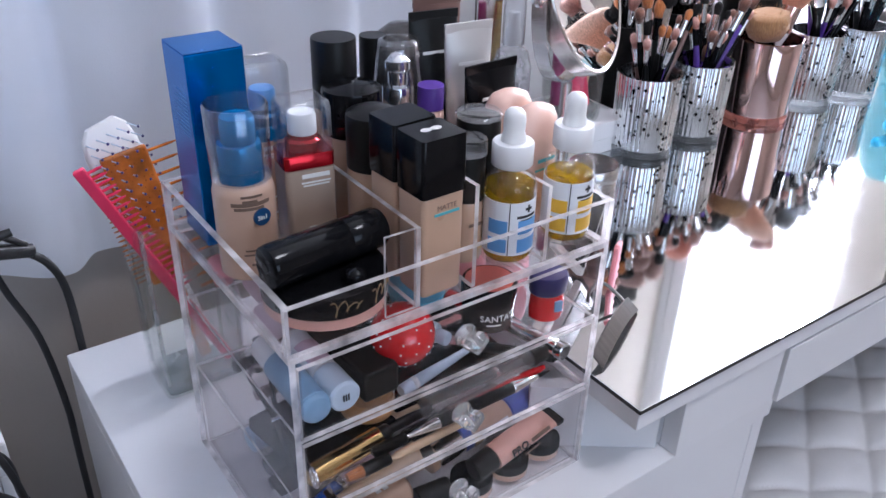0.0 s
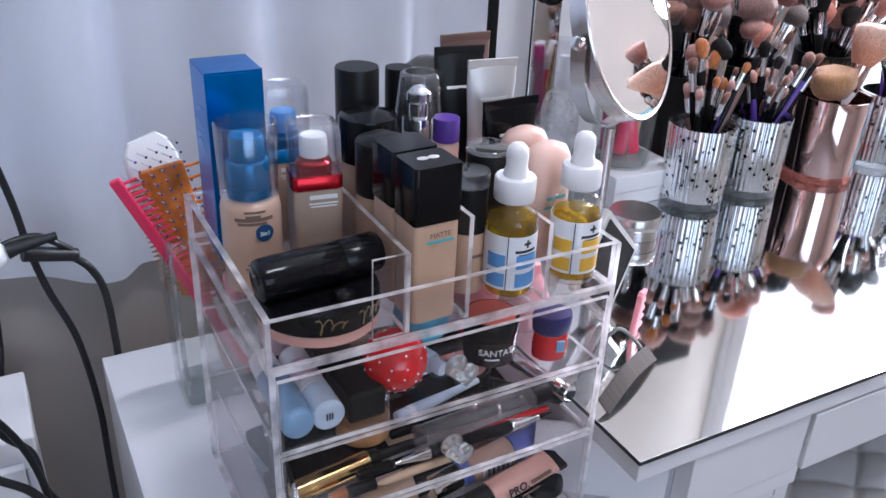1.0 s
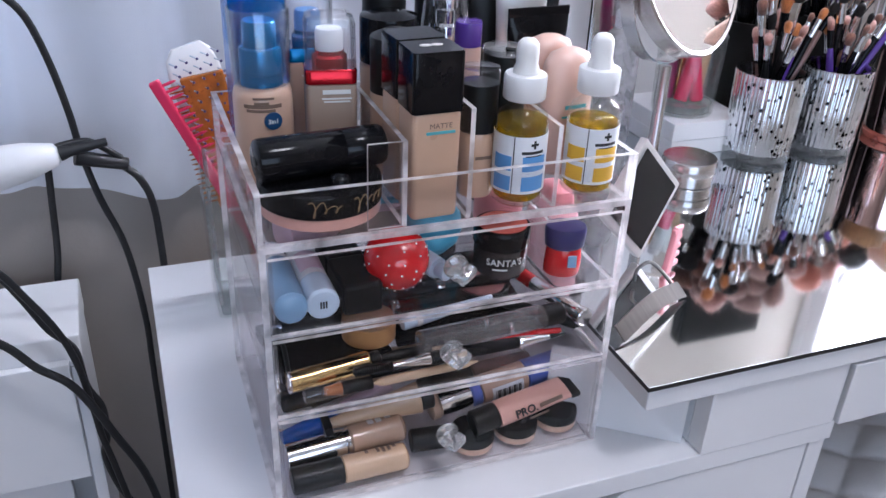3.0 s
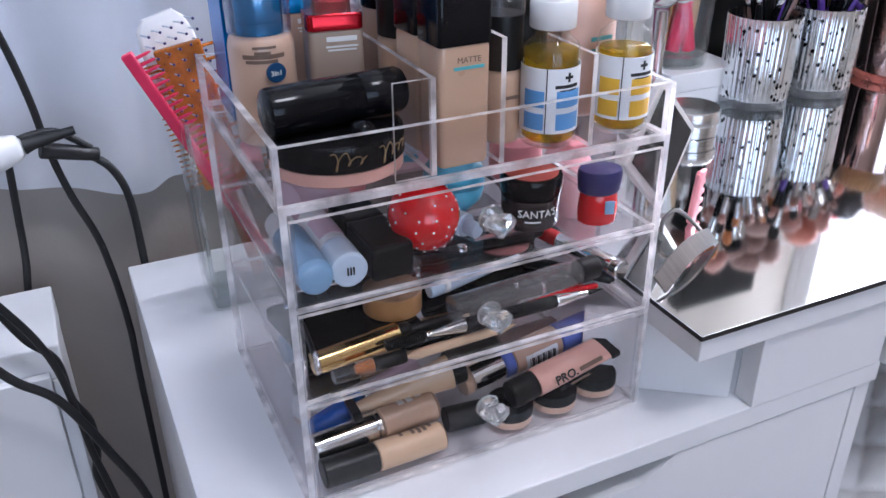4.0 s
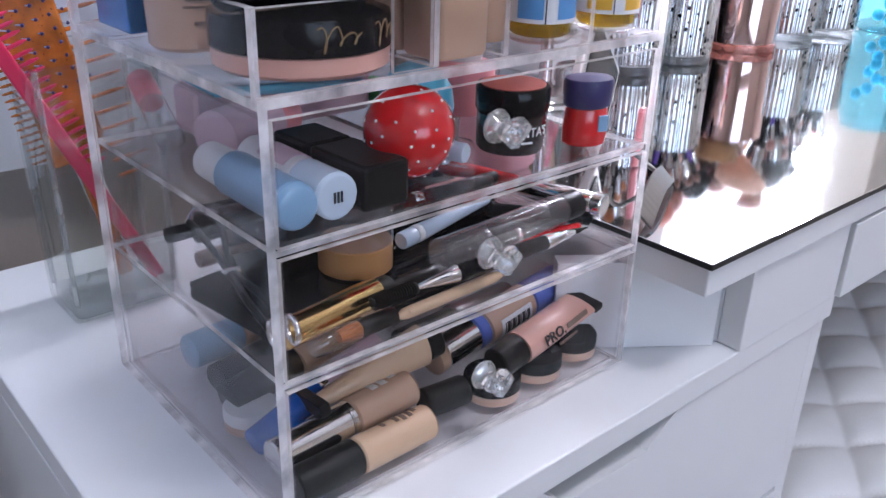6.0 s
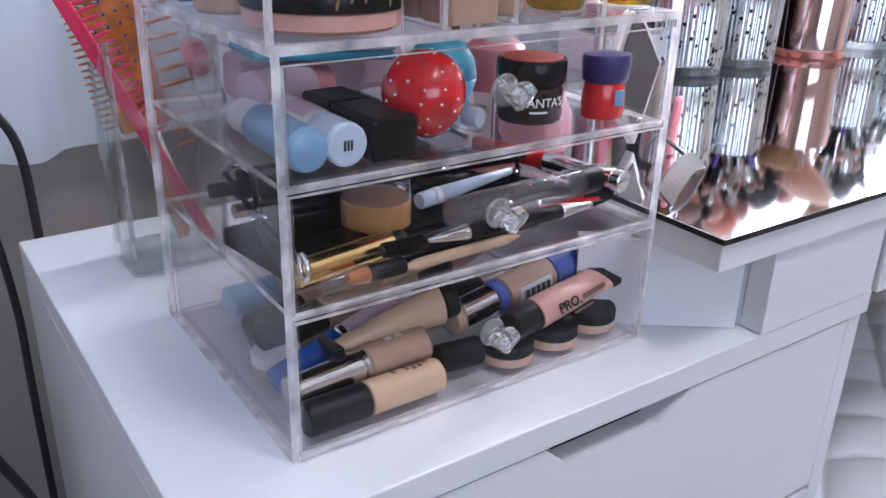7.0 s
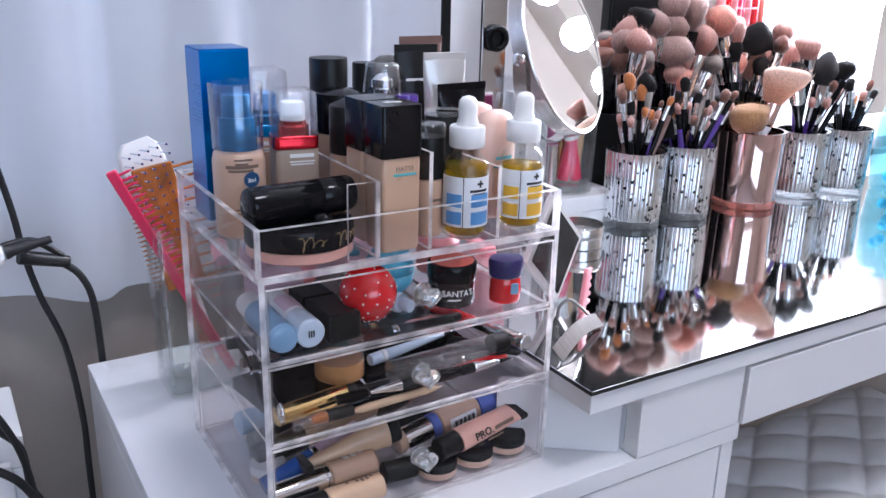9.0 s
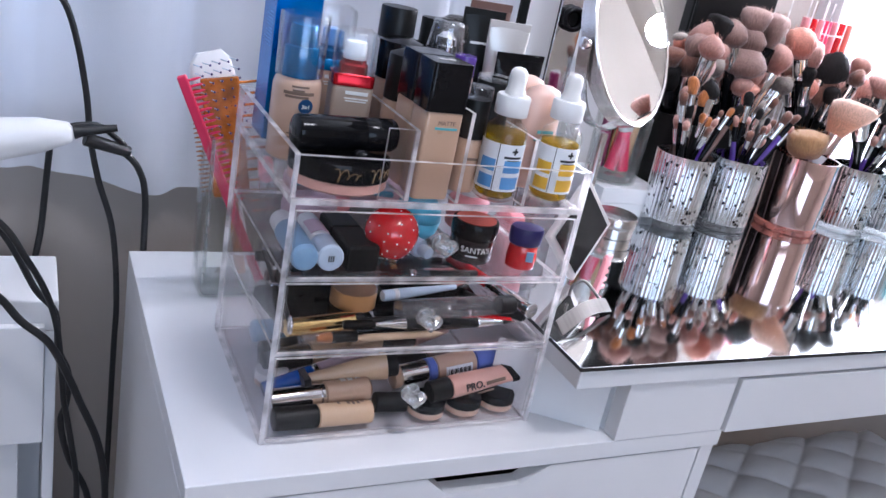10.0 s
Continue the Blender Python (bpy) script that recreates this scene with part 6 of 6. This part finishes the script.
mp = thing("hair_tool_stand", pose(0.4600, 0.4200, VT + 0.0003), "brushed steel stand plate with a black ring", "stand")
part("plate", boxed((-0.018, -0.003, 0), (0.018, 0.003, 0.34), 0.001), SHINY, mp)
part("foot", boxed((-0.022, -0.03, 0), (0.022, 0.03, 0.003), 0.001), SHINY, mp)
bm = bmesh.new()
rr = []
for i in range(28):
    a = math.tau * i / 28
    ring = []
    for j in range(8):
        bq = math.tau * j / 8
        q = 0.0125 + 0.0042 * math.cos(bq)
        ring.append((q * math.cos(a), -0.009 + 0.006 * math.sin(bq), 0.222 + q * math.sin(a)))
    rr.append(ring)
loft(rr + [rr[0]], caps=False, bm=bm)
part("ring", bm, BLACK, mp, smooth=80)
part("ring_back", lathe([(0.0125, 0.0032), (0.0125, 0.0050), (0.0005, 0.0051)], 24, pose(0, 0, 0.222, 90, 0, 0)), BLACKM, mp)
bk = thing("black_case", pose(0.7200, 0.4250, VT + 0.0003), "tall flat black case standing against the wall", "case")
part("body", boxed((-0.070, -0.006, 0), (0.070, 0.014, 0.36), 0.003), BLACKM, bk)
part("lid", boxed((-0.070, -0.012, 0), (0.070, -0.0064, 0.36), 0.002), BLACKM, bk)
lh = thing("lipstick_holder", pose(0.9050, 0.4220, VT + 0.0003), "tall clear acrylic lipstick holder", "organizer")
for x in (-0.055, -0.018, 0.018, 0.055):
    panel("upright", (x - 0.0015, -0.022, 0), (x + 0.0015, 0.022, 0.30), lh)
for z in (0.0, 0.10, 0.20, 0.255):
    panel("shelf", (-0.0532, -0.022, z), (0.0532, 0.0215, z + 0.0025), lh) if z == 0 else panel("shelf", (-0.0160, -0.022, z), (0.0160, 0.0215, z + 0.0025), lh)
for i in range(7):
    x = 0.860 + 0.015 * i
    mt2 = (PINKP, RED, PINKP, HOTPINK, PINKP, RED, mat("coral_plastic", (0.75, 0.16, 0.12), 0.3))[i]
    stick("lipstick", (x, 0.418, VT + 0.0035), (x, 0.418, VT + 0.275), [("stand", 0, 0.78, 0.0055, 0.0055, CAPCLEAR), ("case", 0.781, 1.0, 0.0062, 0.0060, mt2)], "pink lip gloss standing upright in the clear holder", "lipstick", "upright lip glosses")
tv = thing("turquoise_vase", pose(1.075, 0.225, VT + 0.0003), "turquoise glass jar with beads", "jar")
part("glass", lathe([(0.034, 0), (0.040, 0.004), (0.044, 0.05), (0.040, 0.11), (0.034, 0.13)], 36), clear("turquoise_glass", (0.55, 0.80, 0.85), 1.0, 0.02, 1.5, 0.10, (0.2, 0.5, 0.6)), tv, smooth=40)
for i in range(14):
    a, rr2 = i * 2.4, 0.028 * math.sqrt(((i * 5) % 14) / 14)
    part("bead", lathe([(0.0005, -0.008), (0.0057, -0.0057), (0.008, 0), (0.0057, 0.0057), (0.0005, 0.008)], 12, pose(rr2 * math.cos(a), rr2 * math.sin(a), 0.014 + 0.007 * (i % 12))), TEAL, tv, smooth=180)

# ---- beside the cabinet ----
sh = thing("white_shelf", pose(0, 0, 0), "white rough-edged wooden shelf unit with worn corners", "shelf")
part("top_board", boxed((-0.62, 0.315, 0.630), (-0.129, 0.425, 0.665), 0.002), WHITE, sh)
part("front_board", boxed((-0.62, 0.305, 0.500), (-0.142, 0.3145, 0.640), 0.001), WHITE, sh)
part("side_board", boxed((-0.1415, 0.3145, 0.0), (-0.130, 0.42, 0.6295), 0.001), WHITE, sh)
part("lower_board", boxed((-0.62, 0.33, 0.0), (-0.165, 0.345, 0.499), 0.001), WHITE, sh)
part("back_board", boxed((-0.62, 0.405, 0.0), (-0.142, 0.42, 0.629)), WHITE, sh)
hs = thing("hair_straightener", along((-0.1230, 0.3560, 0.8300), (-0.4600, 0.3600, 0.7700)), "white hair straightener with a black cable, lying on a box", "hair straightener")
sb = thing("storage_box", pose(-0.42, 0.36, 0.6652), "plain white storage box on the shelf", "box")
part("carton", boxed((-0.09, -0.04, 0), (0.09, 0.04, 0.086), 0.002), WHITE, sb)
part("lid", boxed((-0.091, -0.041, 0.0862), (0.091, 0.041, 0.0900), 0.001), WHITE, sb)
part("handle", lathe([(0.006, -0.004), (0.0105, 0.0), (0.017, 0.025), (0.0215, 0.07), (0.0225, 0.16), (0.021, 0.30), (0.018, 0.355)], 28), WHITEP, hs, smooth=60)
part("cable_guard", lathe([(0.0035, -0.045), (0.0055, -0.012), (0.0075, -0.0042)], 14), CABLE, hs, smooth=40)
part("switch", boxed((-0.005, -0.0235, 0.08), (0.005, -0.020, 0.10), 0.001), BLACKM, hs)
for pts, rad in (
        ([(-0.162, 0.365, 0.985), (-0.145, 0.37, 0.970), (-0.128, 0.372, 0.949), (-0.116, 0.374, 0.910), (-0.107, 0.374, 0.862), (-0.102, 0.374, 0.819), (-0.093, 0.372, 0.776), (-0.077, 0.37, 0.721), (-0.069, 0.37, 0.640)], 0.0033),
        ([(-0.069, 0.372, 0.807), (-0.055, 0.370, 0.792), (-0.046, 0.370, 0.761), (-0.044, 0.370, 0.689), (-0.044, 0.372, 0.60)], 0.0036),
        ([(-0.215, 0.297, 0.790), (-0.182, 0.297, 0.749), (-0.168, 0.297, 0.724), (-0.151, 0.296, 0.687), (-0.133, 0.296, 0.661), (-0.129, 0.296, 0.619), (-0.119, 0.296, 0.590), (-0.120, 0.296, 0.555), (-0.125, 0.296, 0.530), (-0.116, 0.296, 0.484), (-0.095, 0.292, 0.430)], 0.0034),
        ([(-0.212, 0.284, 0.790), (-0.178, 0.284, 0.757), (-0.162, 0.284, 0.730), (-0.143, 0.284, 0.692), (-0.132, 0.284, 0.653), (-0.126, 0.284, 0.600), (-0.123, 0.284, 0.565), (-0.116, 0.284, 0.521), (-0.108, 0.282, 0.46)], 0.0032),
        ([(-0.215, 0.268, 0.720), (-0.183, 0.268, 0.694), (-0.163, 0.268, 0.667), (-0.139, 0.268, 0.643), (-0.121, 0.270, 0.604), (-0.109, 0.270, 0.572), (-0.090, 0.272, 0.520), (-0.080, 0.272, 0.46)], 0.0038),
        ([(-0.138, 0.432, 0.790), (-0.141, 0.434, 0.747), (-0.145, 0.434, 0.693), (-0.152, 0.434, 0.640)], 0.0036)):
    ex, ey, ez = pts[-1]
    pts = list(pts) + [(ex, ey, ez - 0.08), (ex, ey, ez * 0.45), (ex, ey, 0.004)]
    cb = part("cable", tube(pts, rad, 10), CABLE, None, smooth=80)
    tagged(cb, "black rubber power cable hanging down beside the cabinet", "cable", "black cables")
cb = part("cable", tube([(-0.1340, 0.3540, 0.8330), (-0.1140, 0.3600, 0.8370), (-0.0950, 0.3640, 0.8365), (-0.0820, 0.3670, 0.8270), (-0.0690, 0.3705, 0.8150)], 0.0030, 10), CABLE, None, smooth=80)
tagged(cb, "short black cable loop at the end of the straightener", "cable", "black cables")
stick("cable_joint", (-0.1080, 0.3640, 0.8220), (-0.0640, 0.3715, 0.8080), [("sleeve", 0, 1, 0.0072, 0.0060, CABLE)], "black cable strain relief", "cable")
